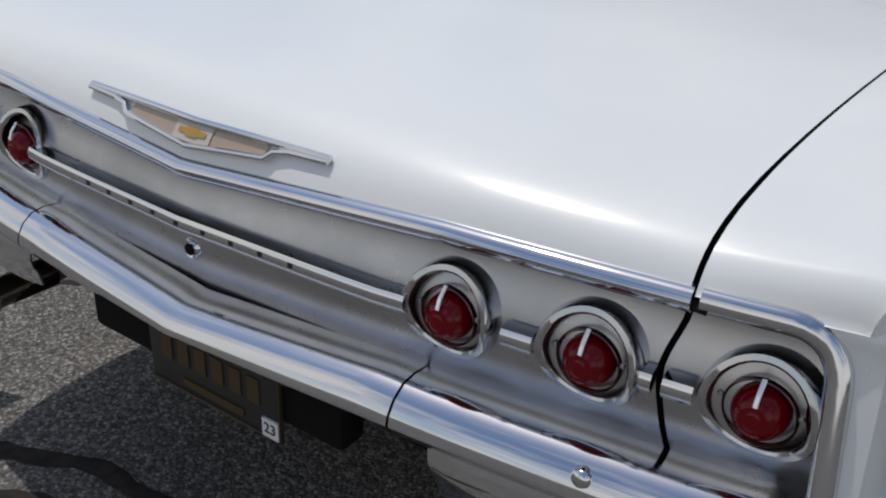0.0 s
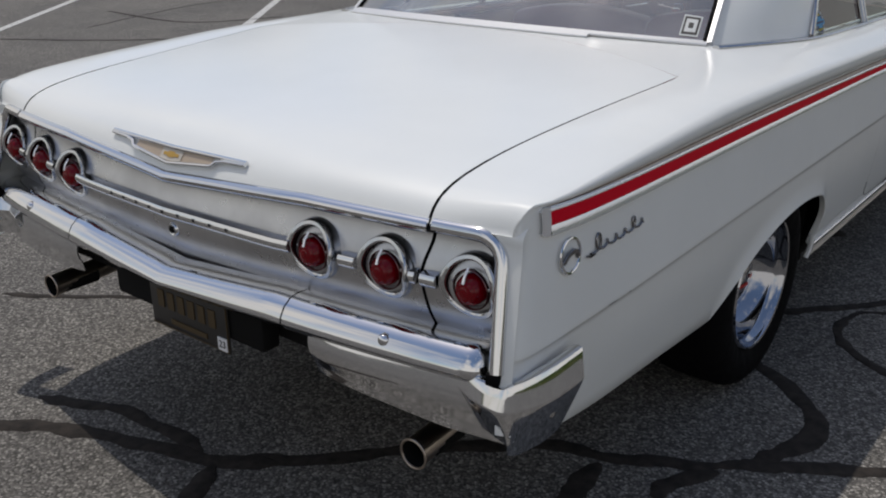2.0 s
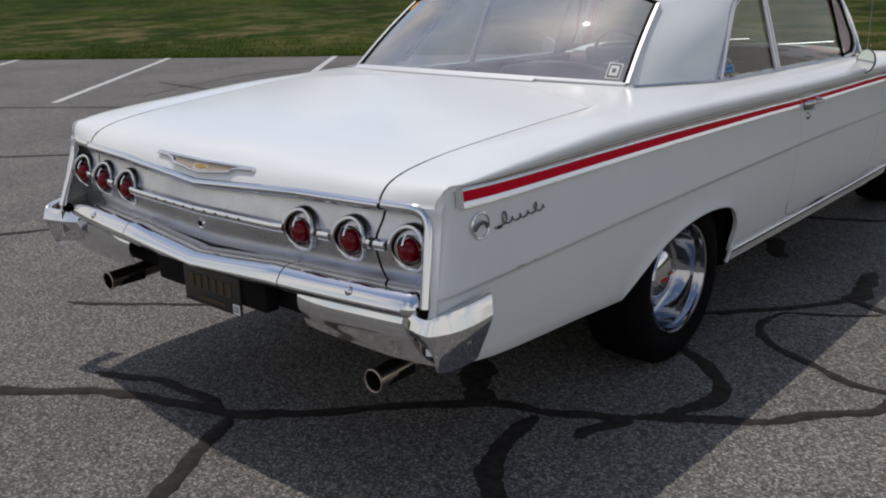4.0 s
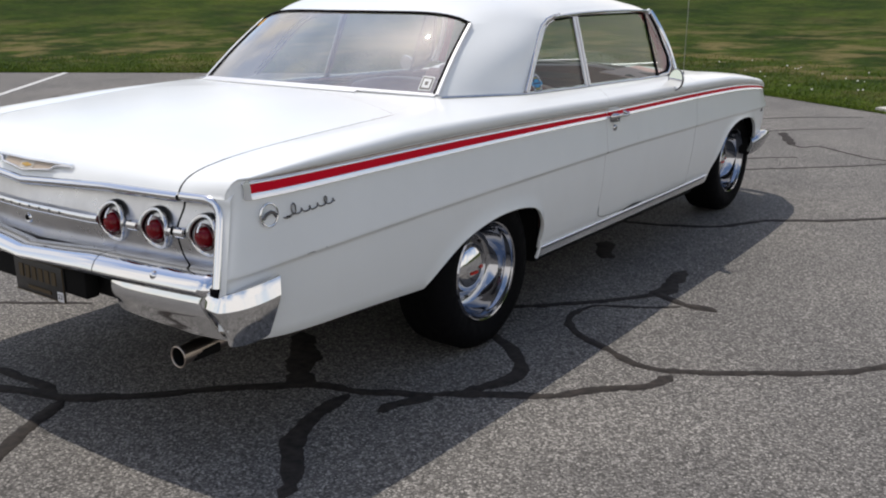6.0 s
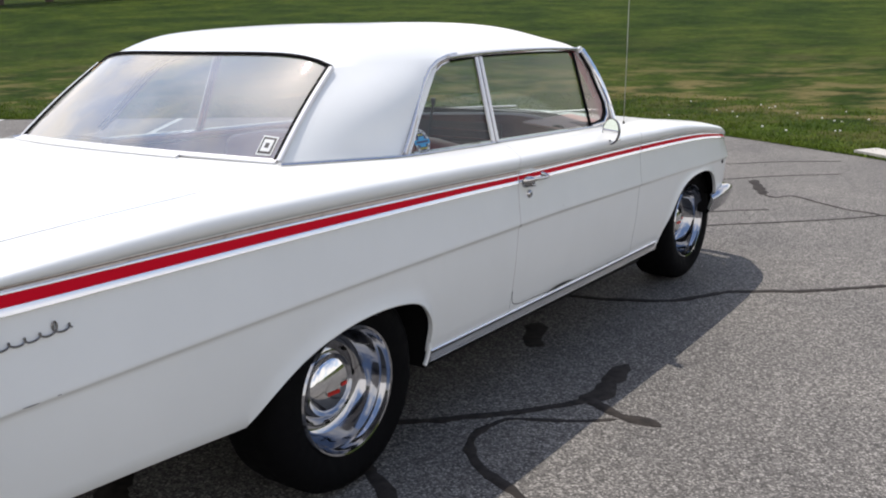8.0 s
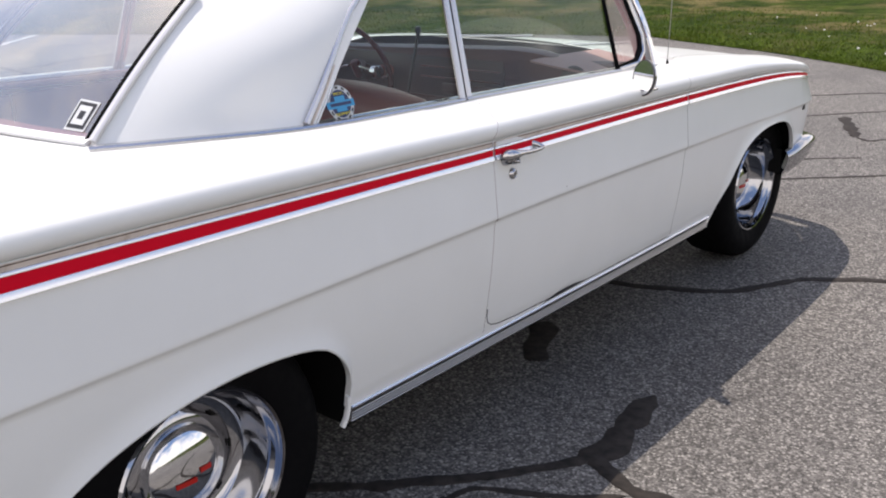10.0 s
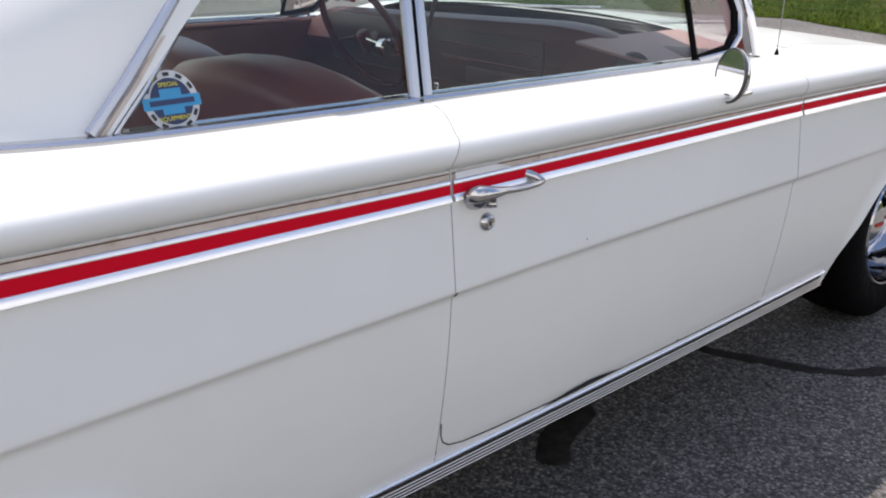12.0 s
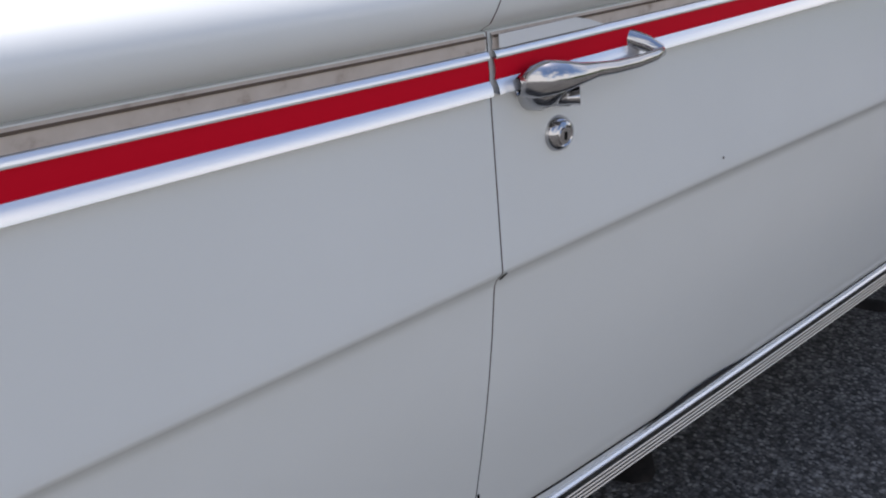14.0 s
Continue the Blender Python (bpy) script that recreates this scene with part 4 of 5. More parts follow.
def side_trim(sx, parent, y0, y1):
    n = max(8, int((y1 - y0) * 22))
    ribbon("red_stripe", y0, y1, red_low, red_high, 0.003, RED, parent, sx, n, "red painted stripe insert")
    ribbon("lower_moulding", y0, y1, lambda y: red_low(y) - curve(y, (-1.25, 0.018), (-0.7, 0.0145), (0.3, 0.0115), (3.6, 0.0115)), red_low, 0.004, STRIP, parent, sx, n, "bright anodised strip", 0.004)
    ribbon("upper_moulding", y0, y1, red_high, lambda y: red_high(y) + 0.006, 0.004, STRIP, parent, sx, n, "bright anodised strip", 0.002)
    ribbon("recess_strip", y0, y1, lambda y: red_high(y) + 0.0065, lambda y: lip_low(y) - 0.001, 0.0015, BEIGE, parent, sx, n, "dusty beige recess strip")
    ribbon("recess_seam", y0, y1, lambda y: lip_low(y) - 0.0045, lambda y: lip_low(y) - 0.0028, 0.0032, SEAMBROWN, parent, sx, n, "thin brown line under the lip")


for sx, name in ((1, ""), (-1, ".001")):
    qp, dr, ff = (bpy.data.objects[k + name] for k in ("quarter_panel", "door", "front_fender"))
    side_trim(sx, qp, -1.224, 0.951)
    side_trim(sx, dr, 0.958, 2.065)
    side_trim(sx, ff, 2.072, 3.415)
    ribbon("stripe_end", -1.247, -1.224, lambda y: red_low(-1.25) - 0.018 + 0.008 * max(0, (-1.236 - y) / 0.011) ** 2, lambda y: red_high(-1.25) + 0.010 - 0.008 * max(0, (-1.236 - y) / 0.011) ** 2, 0.006, STRIP, qp, sx, 9, "bright end of the stripe")
    ribbon("stripe_top_edge", -1.224, -0.75, lambda y: red_high(y) + 0.006, lambda y: red_high(y) + curve(y, (-1.24, 0.010), (-0.75, 0.007)), 0.006, WHITE, qp, sx, 14)
    # rocker moulding with ribs
    rock = part("rocker_moulding", sheet([[(sx * (side_x(y, 0.342) + o), y, z) for y in lin(0.438, 2.405, 20)] for o, z in ((0.0005, 0.349), (0.0005, 0.340), (-0.003, 0.337), (-0.004, 0.300), (-0.02, 0.297))]), ROCKDARK, car, "ribbed bright rocker moulding")
    ribbon("top_flange", 0.44, 2.405, lambda y: 0.3405, lambda y: 0.3460, 0.004, STRIP, rock, sx, 20, "bright upper flange", 0.003)
    for k in range(4):
        sec = [(-0.006, -0.0018), (0.0012, -0.0016), (0.0024, -0.0006), (0.0014, 0.0009), (-0.006, 0.0018)]
        part("rib", sweep([(sx * (side_x(y, 0.342) + 0.0035 - 0.0012 * k), y, 0.3285 - 0.0078 * k) for y in lin(0.438, 2.40, 20)], sec if sx > 0 else [(-p, q) for p, q in sec]), RIB, rock)
    sill = side_x(0.44, 0.342)
    part("sill_end", sweep([(sx * (sill + 0.001), 0.4335, 0.375), (sx * (sill - 0.001), 0.4325, 0.345), (sx * (sill - 0.004), 0.427, 0.318), (sx * (sill - 0.008), 0.417, 0.296)], rect(0.016, 0.012, 0.004), (0, 1, 0)), PAINT, rock, "white painted sill end behind the wheel opening")
    # side badge and plain script
    bx, by, bz = side_x(-1.169, 0.814), -1.169, 0.814
    badge = part("side_badge", sweep([(sx * (side_x(by, bz + 0.034 * math.sin(a)) + 0.003), by + 0.034 * math.cos(a), bz + 0.034 * math.sin(a)) for a in [2 * math.pi * i / 32 for i in range(32)]], ring(0.0035, 8), (1, 0, 0), True), CHROME, qp, "round chrome badge")
    part("badge_figure", sweep([(sx * (bx + 0.004), by - 0.026, bz - 0.010), (sx * (bx + 0.006), by - 0.012, bz + 0.004), (sx * (bx + 0.007), by + 0.004, bz + 0.009), (sx * (bx + 0.006), by + 0.018, bz + 0.004), (sx * (bx + 0.004), by + 0.027, bz - 0.009)], rect(0.011, 0.005, 0.001), (1, 0, 0)), DKCHROME, badge, "plain leaping shape")
    pts = []
    for u in lin(0, 1, 110):
        ph = 2 * math.pi * (0.30 + 6.3 * u)
        tall = 0.026 * math.exp(-((u - 0.13) / 0.05) ** 2) + 0.015 * math.exp(-((u - 0.78) / 0.04) ** 2)
        deep = 0.022 * math.exp(-((u - 0.47) / 0.04) ** 2)
        k = math.sin(ph)
        pts.append((-1.112 + 0.214 * u + 0.0075 * math.cos(ph) * (1 + 60 * tall), 0.803 + 0.010 * u + (0.0062 + (tall if k > 0 else deep)) * k))
    pts = [(-1.118, 0.797), (-1.106, 0.793), (-1.088, 0.794)] + pts[6:]
    part("side_script", sweep([(sx * (side_x(y, z) + 0.003), y, z) for y, z in pts], ring(0.0026, 6), (1, 0, 0)), DKCHROME, qp, "plain chrome scroll ornament")

# door furniture
for sx, name in ((1, ""), (-1, ".001")):
    dr = bpy.data.objects["door" + name]
    x0 = side_x(1.0, 0.86)
    GRIP = [(0.978, 0.008, 0.857, 0.004, 0.008), (0.984, 0.018, 0.861, 0.012, 0.013), (0.995, 0.024, 0.8635, 0.016, 0.0145), (1.010, 0.028, 0.8635, 0.0155, 0.0125), (1.028, 0.031, 0.8625, 0.011, 0.009), (1.045, 0.032, 0.862, 0.0075, 0.0068), (1.070, 0.0325, 0.8595, 0.006, 0.0058), (1.10, 0.032, 0.858, 0.0055, 0.0055), (1.13, 0.029, 0.8575, 0.005, 0.0052), (1.146, 0.025, 0.858, 0.0045, 0.0048), (1.152, 0.021, 0.858, 0.003, 0.0036)]
    bm = bmesh.new()
    grid(bm, [[(sx * (x0 + o + w * math.cos(a)), y, z + h_ * math.sin(a)) for a in [2 * math.pi * i / 20 for i in range(20)]] for y, o, z, w, h_ in GRIP], True)
    h = part("door_handle", join(bm,
        sweep([(sx * (x0 - 0.006), 1.003, 0.846), (sx * (x0 + 0.008), 1.004, 0.848), (sx * (x0 + 0.018), 1.006, 0.852), (sx * (x0 + 0.026), 1.006, 0.858)], ring(0.019, 18, 0.017), (0, 0, 1), sizes=[1.0, 0.96, 0.85, 0.6]),
        sweep([(sx * (x0 - 0.006), 1.130, 0.870), (sx * (x0 + 0.014), 1.139, 0.864), (sx * (x0 + 0.024), 1.147, 0.858)], ring(0.0075, 12), (0, 0, 1), sizes=[1.25, 1.0, 0.7])), GREYCHROME, dr, "worn chrome wedge-shaped pull handle")
    part("push_button", join(sweep([(sx * (x0 + 0.000), 1.012, 0.840), (sx * (x0 + 0.024), 1.024, 0.843)], ring(0.010, 14, 0.009), (0, 0, 1)), sweep([(sx * (x0 + 0.022), 1.023, 0.843), (sx * (x0 + 0.030), 1.030, 0.844)], ring(0.0135, 18, 0.0085), (0, 0, 1), sizes=[0.9, 1.0])), GREYCHROME, h)
    k = part("key_lock", lathe([(0.0, 0.010), (0.0075, 0.0095), (0.0082, 0.0085), (0.0095, 0.0095), (0.013, 0.0075), (0.0155, 0.003), (0.0165, -0.004)], (sx * side_x(1.031, 0.804), 1.031, 0.804), "x", 24, sx), GREYCHROME, dr, "round key lock")
    part("key_slot", box((sx * (side_x(1.031, 0.804) + 0.0095) - 0.001, 1.0298, 0.8005), (sx * (side_x(1.031, 0.804) + 0.0095) + 0.001, 1.0322, 0.8075)), DARK, k)
    part("finger_plate", sheet([[(sx * (side_x(y, z) + 0.006), y, z) for y, z in ((yy, red_high(yy) + 0.0075 + f * 0.011 * min(1, (1.09 - yy) / 0.03)) for yy in lin(0.962, 1.09, 8))] for f in (0, 1)]), WHITE, dr, "bright finger plate")

# side mirror and aerial
mx, my, mz = 0.986, 1.738, 0.971
HEAD = [(0.0525, -0.008), (0.057, -0.006), (0.057, 0.0), (0.049, 0.010), (0.028, 0.018), (0.0, 0.020)]
mir = part("side_mirror", lathe(HEAD, (0, 0, 0), "y", 28), CHROME, car, "round chrome door mirror")
mir.matrix_local = pose(mx, my, mz, -7, 0, -27)
part("mirror_glass", lathe([(0.0, -0.0085), (0.0534, -0.0085), (0.054, -0.006)], (0, 0, 0), "y", 28), material("mirror", (0.9, 0.9, 0.9), 0.01, 1.0), mir)
part("mirror_rim", lathe([(0.0535, -0.0092), (0.0565, -0.0095), (0.0582, -0.005), (0.057, -0.002)], (0, 0, 0), "y", 32), material("mirror_edge", (0.06, 0.06, 0.065), 0.4), mir)
part("mirror_foot", join(sweep([(mx + 0.006, my + 0.012, mz - 0.012), (mx + 0.010, my + 0.026, mz - 0.034), (mx - 0.004, my + 0.022, 0.930)], ring(0.007, 10), (1, 0, 0)), box((mx - 0.03, my - 0.02, 0.926), (mx + 0.016, my + 0.06, 0.935), 0.004)), CHROME, car)
aer = part("aerial", sweep([(0.864, 2.118, 0.966), (0.862, 2.133, 1.25), (0.860, 2.148, 1.62)], ring(0.0013, 8), (0, 1, 0)), material("aerial_steel", (0.35, 0.35, 0.36), 0.3, 1.0), car, "thin aerial")
part("aerial_base", lathe([(0.013, -0.008), (0.012, 0.002), (0.007, 0.007), (0.0035, 0.020), (0.002, 0.024)], (0.864, 2.118, 0.955), "z", 16), RUBBER, aer)
lm = part("side_mirror", lathe([(0.047, -0.012), (0.051, -0.008), (0.051, 0.002), (0.042, 0.020), (0.022, 0.034), (0.0, 0.038)], (-0.975, 1.90, 0.962), "y", 28), CHROME, car, "round chrome door mirror")
part("mirror_glass", lathe([(0.0, -0.0095), (0.046, -0.0095), (0.047, -0.006)], (-0.975, 1.90, 0.962), "y", 28), material("mirror_silver", (0.75, 0.76, 0.76), 0.04, 1.0), lm)
part("mirror_foot", sweep([(-0.975, 1.915, 0.947), (-0.95, 1.93, 0.895)], ring(0.008, 10), (0, 1, 0)), CHROME, lm)
part("scuff", sheet([[(side_x(y, z) + 0.0025, y, z) for y, z in ((yy, 0.350 + 0.004 * (yy - 1.24) / 0.26 + f * 0.014 * math.sin(math.pi * (yy - 1.24) / 0.26)) for yy in lin(1.24, 1.50, 12))] for f in (0, 1)]), BLACK, bpy.data.objects["door"], "dark scraped paint")

CHIP = material("bare_chip", (0.03, 0.025, 0.022), 0.7)
for panel, y, z, ry, rz_ in (("door", 0.9585, 0.693, 0.0035, 0.0050), ("door", 1.287, 0.716, 0.0016, 0.0016), ("door", 1.70, 0.356, 0.004, 0.003), ):
    part("paint_chip", sheet([[(side_x(y + r * ry * math.cos(a), z + r * rz_ * math.sin(a)) + 0.0012, y + r * ry * math.cos(a), z + r * rz_ * math.sin(a)) for a in [2 * math.pi * i / 10 for i in range(11)]] for r in (0.02, 1.0)]), CHIP, bpy.data.objects[panel], "dark chip in the paint")

WORN = material("worn_primer", (0.22, 0.22, 0.22), 0.6)
for y, z, ry, rz_ in ((-1.02, 0.668, 0.020, 0.0018), (-0.955, 0.671, 0.006, 0.0012)):
    part("worn_spot", sheet([[(side_x(y + r * ry * math.cos(a), z + r * rz_ * math.sin(a)) + 0.0012, y + r * ry * math.cos(a), z + r * rz_ * math.sin(a)) for a in [2 * math.pi * i / 10 for i in range(11)]] for r in (0.02, 1.0)]), WORN, bpy.data.objects["quarter_panel"], "paint worn grey on the crease")

for sx, name in ((1, ""), (-1, ".001")):
    gp = [(0.9575, 0.43), (0.960, 0.405), (0.968, 0.385), (0.985, 0.372), (1.02, 0.364), (1.1, 0.359), (1.3, 0.355), (1.7, 0.352), (2.06, 0.352)]
    part("door_gap_line", sweep([(sx * (side_x(y, z) + 0.0002), y, z) for y, z in gp], ring(0.0014, 6), (1, 0, 0)), DARK, bpy.data.objects["door" + name])

# front bumper, lamp-side badge, grille end
half = [(0.922, 3.190, 0.348, 0.462), (0.934, 3.24, 0.354, 0.472), (0.938, 3.31, 0.362, 0.484), (0.938, 3.39, 0.370, 0.492), (0.930, 3.47, 0.377, 0.489), (0.912, 3.55, 0.382, 0.476), (0.875, 3.63, 0.384, 0.464), (0.80, 3.70, 0.384, 0.458), (0.62, 3.755, 0.384, 0.458), (0.3, 3.785, 0.384, 0.458), (0.0, 3.795, 0.384, 0.458)]
way = half + [(-x, y, a, b) for x, y, a, b in half[-2::-1]]
rows = []
for i, (x, y, a, b) in enumerate(way):
    p, q = way[max(0, i - 1)], way[min(len(way) - 1, i + 1)]
    nrm = Vector((q[1] - p[1], p[0] - q[0], 0)).normalized()
    if nrm.y * y + nrm.x * x < 0:
        nrm.negate()
    rows.append([(x + nrm.x * o, y + nrm.y * o, a + (b - a) * f) for f, o in ((0.02, -0.05), (0.0, -0.02), (0.04, -0.006), (0.25, 0.004), (0.55, 0.016), (0.70, 0.021), (0.78, 0.019), (0.93, 0.011), (0.985, 0.0), (1.0, -0.014), (0.98, -0.05))])
fb = part("front_bumper", sheet(rows), RIM, car, "chrome front bumper with wrapped ends")
# near-black sheet added as the shade inside the hollow bumper end
for sx in (1, -1):
    part("bumper_end_brace", sheet([[(sx * (0.905 - 0.06 * k), 3.196 + 0.01 * k, 0.352 + 0.113 * f) for f in lin(0, 1, 4)] for k in (0, 1)] + [[(sx * 0.84, 3.40, 0.38 + 0.12 * f) for f in lin(0, 1, 4)]]), DARK, fb)
part("grille", box((-0.62, 3.56, 0.50), (0.62, 3.65, 0.74), 0.02), ALU, car)
part("fender_badge", box((side_x(3.315, 0.645) - 0.006, 3.302, 0.630), (side_x(3.315, 0.645) + 0.004, 3.328, 0.662), 0.003), BLACK, car)


# ---- wheels ----
CAPRED = material("cap_red", (0.45, 0.015, 0.01), 0.3)


def wheel(y, sx, xo):
    z0 = 0.332
    hub = tagged(new("wheel"))
    hub.parent = car
    hub.location = (sx * xo, y, z0)
    c = (0, 0, 0)
    part("tyre", lathe([(0.205, 0.0), (0.225, 0.010), (0.262, 0.017), (0.296, 0.012), (0.320, -0.006), (0.331, -0.028), (0.333, -0.055), (0.333, -0.165), (0.328, -0.20), (0.30, -0.225), (0.24, -0.225), (0.205, -0.21)], c, "x", 64, sx), RUBBER, hub, "black low-gloss tyre")
    part("rim", lathe([(0.207, -0.004), (0.211, 0.004), (0.206, 0.010), (0.200, 0.008), (0.197, 0.000), (0.195, -0.012), (0.189, -0.018), (0.186, -0.030), (0.180, -0.062), (0.173, -0.072), (0.168, -0.090), (0.158, -0.100), (0.140, -0.104), (0.122, -0.094), (0.106, -0.086), (0.09, -0.088), (0.0, -0.088)], c, "x", 64, sx), RIM, hub, "chrome stepped deep-dish rim")
    cap = part("hub_cap", lathe([(0.100, -0.088), (0.102, -0.076), (0.097, -0.068), (0.086, -0.060), (0.064, -0.050), (0.036, -0.044), (0.0, -0.042)], c, "x", 48, sx), CHROME, hub, "domed chrome hub cap")
    for dz, dy, w in ((-0.012, -0.02, 0.05), (0.004, 0.03, 0.03)):
        rows = [[(sx * (-0.0395 - 2.2 * (yy ** 2 + zz ** 2)), yy, zz) for yy in lin(dy - w / 2, dy + w / 2, 6)] for zz in lin(dz - 0.006, dz + 0.006, 3)]
        part("cap_badge", sheet(rows), CAPRED, cap, "small red badge")
    for k in range(8):
        a = 2 * math.pi * k / 8
        part("wheel_slot", box((-0.003, -0.010, -0.004), (0.003, 0.010, 0.004), 0.002, 1), DARK, hub).matrix_local = Matrix.Rotation(a, 4, "X") @ Matrix.Translation((sx * -0.094, 0, 0.131))


wheel(0.034, 1, 0.928)
wheel(3.023, 1, 0.858)
wheel(0.0, -1, 0.925)
wheel(3.023, -1, 0.915)


# ---- cabin ----
def cushion(name, lo, hi, bevel, mat, parent, puff=0.02, label=""):
    bm = box(lo, hi, bevel, 4)
    bmesh.ops.subdivide_edges(bm, edges=[e for e in bm.edges if e.calc_length() > 0.2], cuts=4, use_grid_fill=True)
    cx, hx = (lo[0] + hi[0]) / 2, (hi[0] - lo[0]) / 2
    for v in bm.verts:
        v.co.z += puff * (1 - ((v.co.x - cx) / hx) ** 2) * (v.co.z - lo[2]) / (hi[2] - lo[2])
    return part(name, bm, mat, parent, label)


fs = tagged(new("front_seat"))
fs.parent = car
cushion("seat_cushion", (-0.70, 0.98, 0.40), (0.70, 1.50, 0.58), 0.05, SEATRED, fs)
cushion("seat_back", (0.015, 0.92, 0.48), (0.70, 1.10, 0.955), 0.05, SEATRED, fs, 0.045, "maroon vinyl seat back")
cushion("seat_back", (-0.70, 1.0, 0.48), (-0.015, 1.18, 0.925), 0.05, SEATRED, fs, 0.045, "maroon vinyl seat back")
rs = tagged(new("rear_seat"))
rs.parent = car
cushion("seat_cushion", (-0.61, 0.14, 0.40), (0.61, 0.66, 0.60), 0.05, SEATRED, rs)
cushion("seat_back", (-0.62, 0.02, 0.5), (0.62, 0.20, 0.95), 0.05, SEATRED, rs, 0.02)
part("parcel_shelf", sheet([[(a * 0.69, 0.03 - 0.11 * (1 - a * a) + 0.22 * t, 0.985) for a in lin(-1, 1, 9)] for t in (0, 1)], 0.01), material("shelf_red", (0.16, 0.02, 0.02), 0.7), car, "red parcel shelf")
part("floor_carpet", box((-0.80, 0.53, 0.361), (0.80, 2.2, 0.375)), MAROON, car)
for sx in (1, -1):
    part("door_card", box((sx * 0.80 - 0.012, 0.55, 0.38), (sx * 0.80 + 0.012, 2.15, 0.965 - SAG * (sx < 0)), 0.01), MAROON, car, "maroon door trim")
    part("rear_side_card", box((sx * 0.80 - 0.012, 0.1, 0.67), (sx * 0.80 + 0.012, 0.545, 0.965 - SAG * (sx < 0)), 0.01), MAROON, car, "maroon side trim")
    rail("door_cap", [(sx * 0.82, y, belt(y)[1] - 0.012 - SAG * (sx < 0)) for y in lin(0.45, 2.0, 10)], 0.06, 0.02, MAROONLIGHT, car)
    rail("sill_strip", [(sx * 0.815, y, belt(y)[1] - SAG * (sx < 0)) for y in lin(0.45, 1.9, 10)], 0.012, 0.012, CHROME, car)
part("headliner", sheet([[(a * (roof_rail(y)[0] - 0.02), y, roof_rail(y)[1] - 0.012 + 0.07 * (1 - abs(a) ** 3)) for a in lin(-1, 1, 13)] for y in lin(0.42, 1.93, 8)]), material("headliner", (0.35, 0.28, 0.26), 0.9), car)
dash = part("dashboard", join(sweep([(x, 1.94, 0.84 + 0.03 * (x - 0.6)) for x in lin(-0.79, 0.79, 9)], [(-0.16, 0.10), (-0.10, 0.13), (0.02, 0.14), (0.07, 0.12), (0.10, 0.07), (0.08, 0.04), (0.07, -0.02), (0.04, -0.13), (-0.16, -0.13)]), sweep([(x, 1.90, 0.962 + 0.042 * (min(x, 0.36) - 0.35)) for x in lin(-0.66, 0.33, 7) + [0.37, 0.41, 0.45, 0.49, 0.53, 0.56]], [(-0.07, -0.06), (-0.06, 0.040), (-0.03, 0.050), (0.02, 0.052), (0.05, 0.045), (0.062, 0.025), (0.06, 0.0), (0.05, -0.06)], sizes=[1.0] * 8 + [0.98, 0.94, 0.85, 0.72, 0.55])), MAROONLIGHT, car, "maroon padded dashboard")
part("dash_face", box((-0.62, 1.836, 0.81), (0.355, 1.850, 0.965), 0.006), material("dash_dark", (0.05, 0.028, 0.028), 0.35), dash)
for z_ in (0.925, 0.885):
    rail("dash_strip", [(x, 1.832, z_) for x in lin(-0.05, 0.345, 4)], 0.006, 0.006, CHROME, dash)
part("glove_lid", box((0.06, 1.828, 0.825), (0.34, 1.838, 0.865), 0.004), material("dash_dark2", (0.07, 0.035, 0.034), 0.35), dash)
# sunlight on the ledge is put into this pale maroon
LEDGE = material("sunlit_vinyl", (0.40, 0.24, 0.22), 0.5)
part("dash_ledge", sheet([[(0.50 + 0.31 * u + 0.10 * (1 - u) * t, 1.796 - 0.012 * math.sin(math.pi * u) + 0.29 * t, 0.991 - 0.030 * u + 0.012 * t - 0.006 * (1 - t) ** 6) for u in lin(0, 1, 9)] for t in (0, 0.02, 0.06, 0.3, 0.6, 1)], 0.006), LEDGE, dash, "lower dash ledge, its maroon vinyl paled to look sunlit")
side = part("dash_end_face", sheet([[(0.44 + 0.37 * u, 1.806 - 0.012 * math.sin(math.pi * u) + 0.02 * v, 0.984 - 0.030 * u - 0.19 * v) for u in lin(0, 1, 9)] for v in lin(0, 1, 5)]), MAROONLIGHT, dash)
part("dash_speaker", lathe([(0.0, -0.006), (0.048, -0.006), (0.058, -0.004), (0.062, 0.004)], (0.682, 1.797, 0.918), "y", 28), BLACK, dash, "round black speaker grille")
wheel_c = Vector((-0.36, 1.775, 0.918))
tilt = Matrix.Rotation(radians(-64), 4, "X")
sw = part("steering_wheel", sweep([wheel_c + tilt @ Vector((0.185 * math.cos(a), 0.185 * math.sin(a), 0)) for a in [2 * math.pi * i / 36 for i in range(36)]], ring(0.011, 8), (0, 0.5, 0.8), True), material("wheel_maroon", (0.09, 0.018, 0.018), 0.2), car, "thin-rimmed maroon steering wheel")
part("horn_boss", lathe([(0, 0.012), (0.016, 0.010), (0.022, 0.002), (0.020, -0.03), (0.018, -0.06)], (0, 0, 0), "z", 20), MAROON, sw).matrix_local = Matrix.Translation(wheel_c) @ Matrix.Rotation(radians(26), 4, "X")
for a in (0.25, math.pi - 0.25):
    part("spoke", sweep([wheel_c + tilt @ Vector((0.03 * math.cos(a), 0.03 * math.sin(a), -0.01)), wheel_c + tilt @ Vector((0.19 * math.cos(a), 0.19 * math.sin(a), 0))], ring(0.005, 8), (0, 0.5, 0.8)), CHROME, sw)
part("steering_column", sweep([wheel_c + Vector((0, 0.03, -0.02)), (-0.34, 1.95, 0.80)], ring(0.032, 12), (1, 0, 0)), MAROONLIGHT, car)
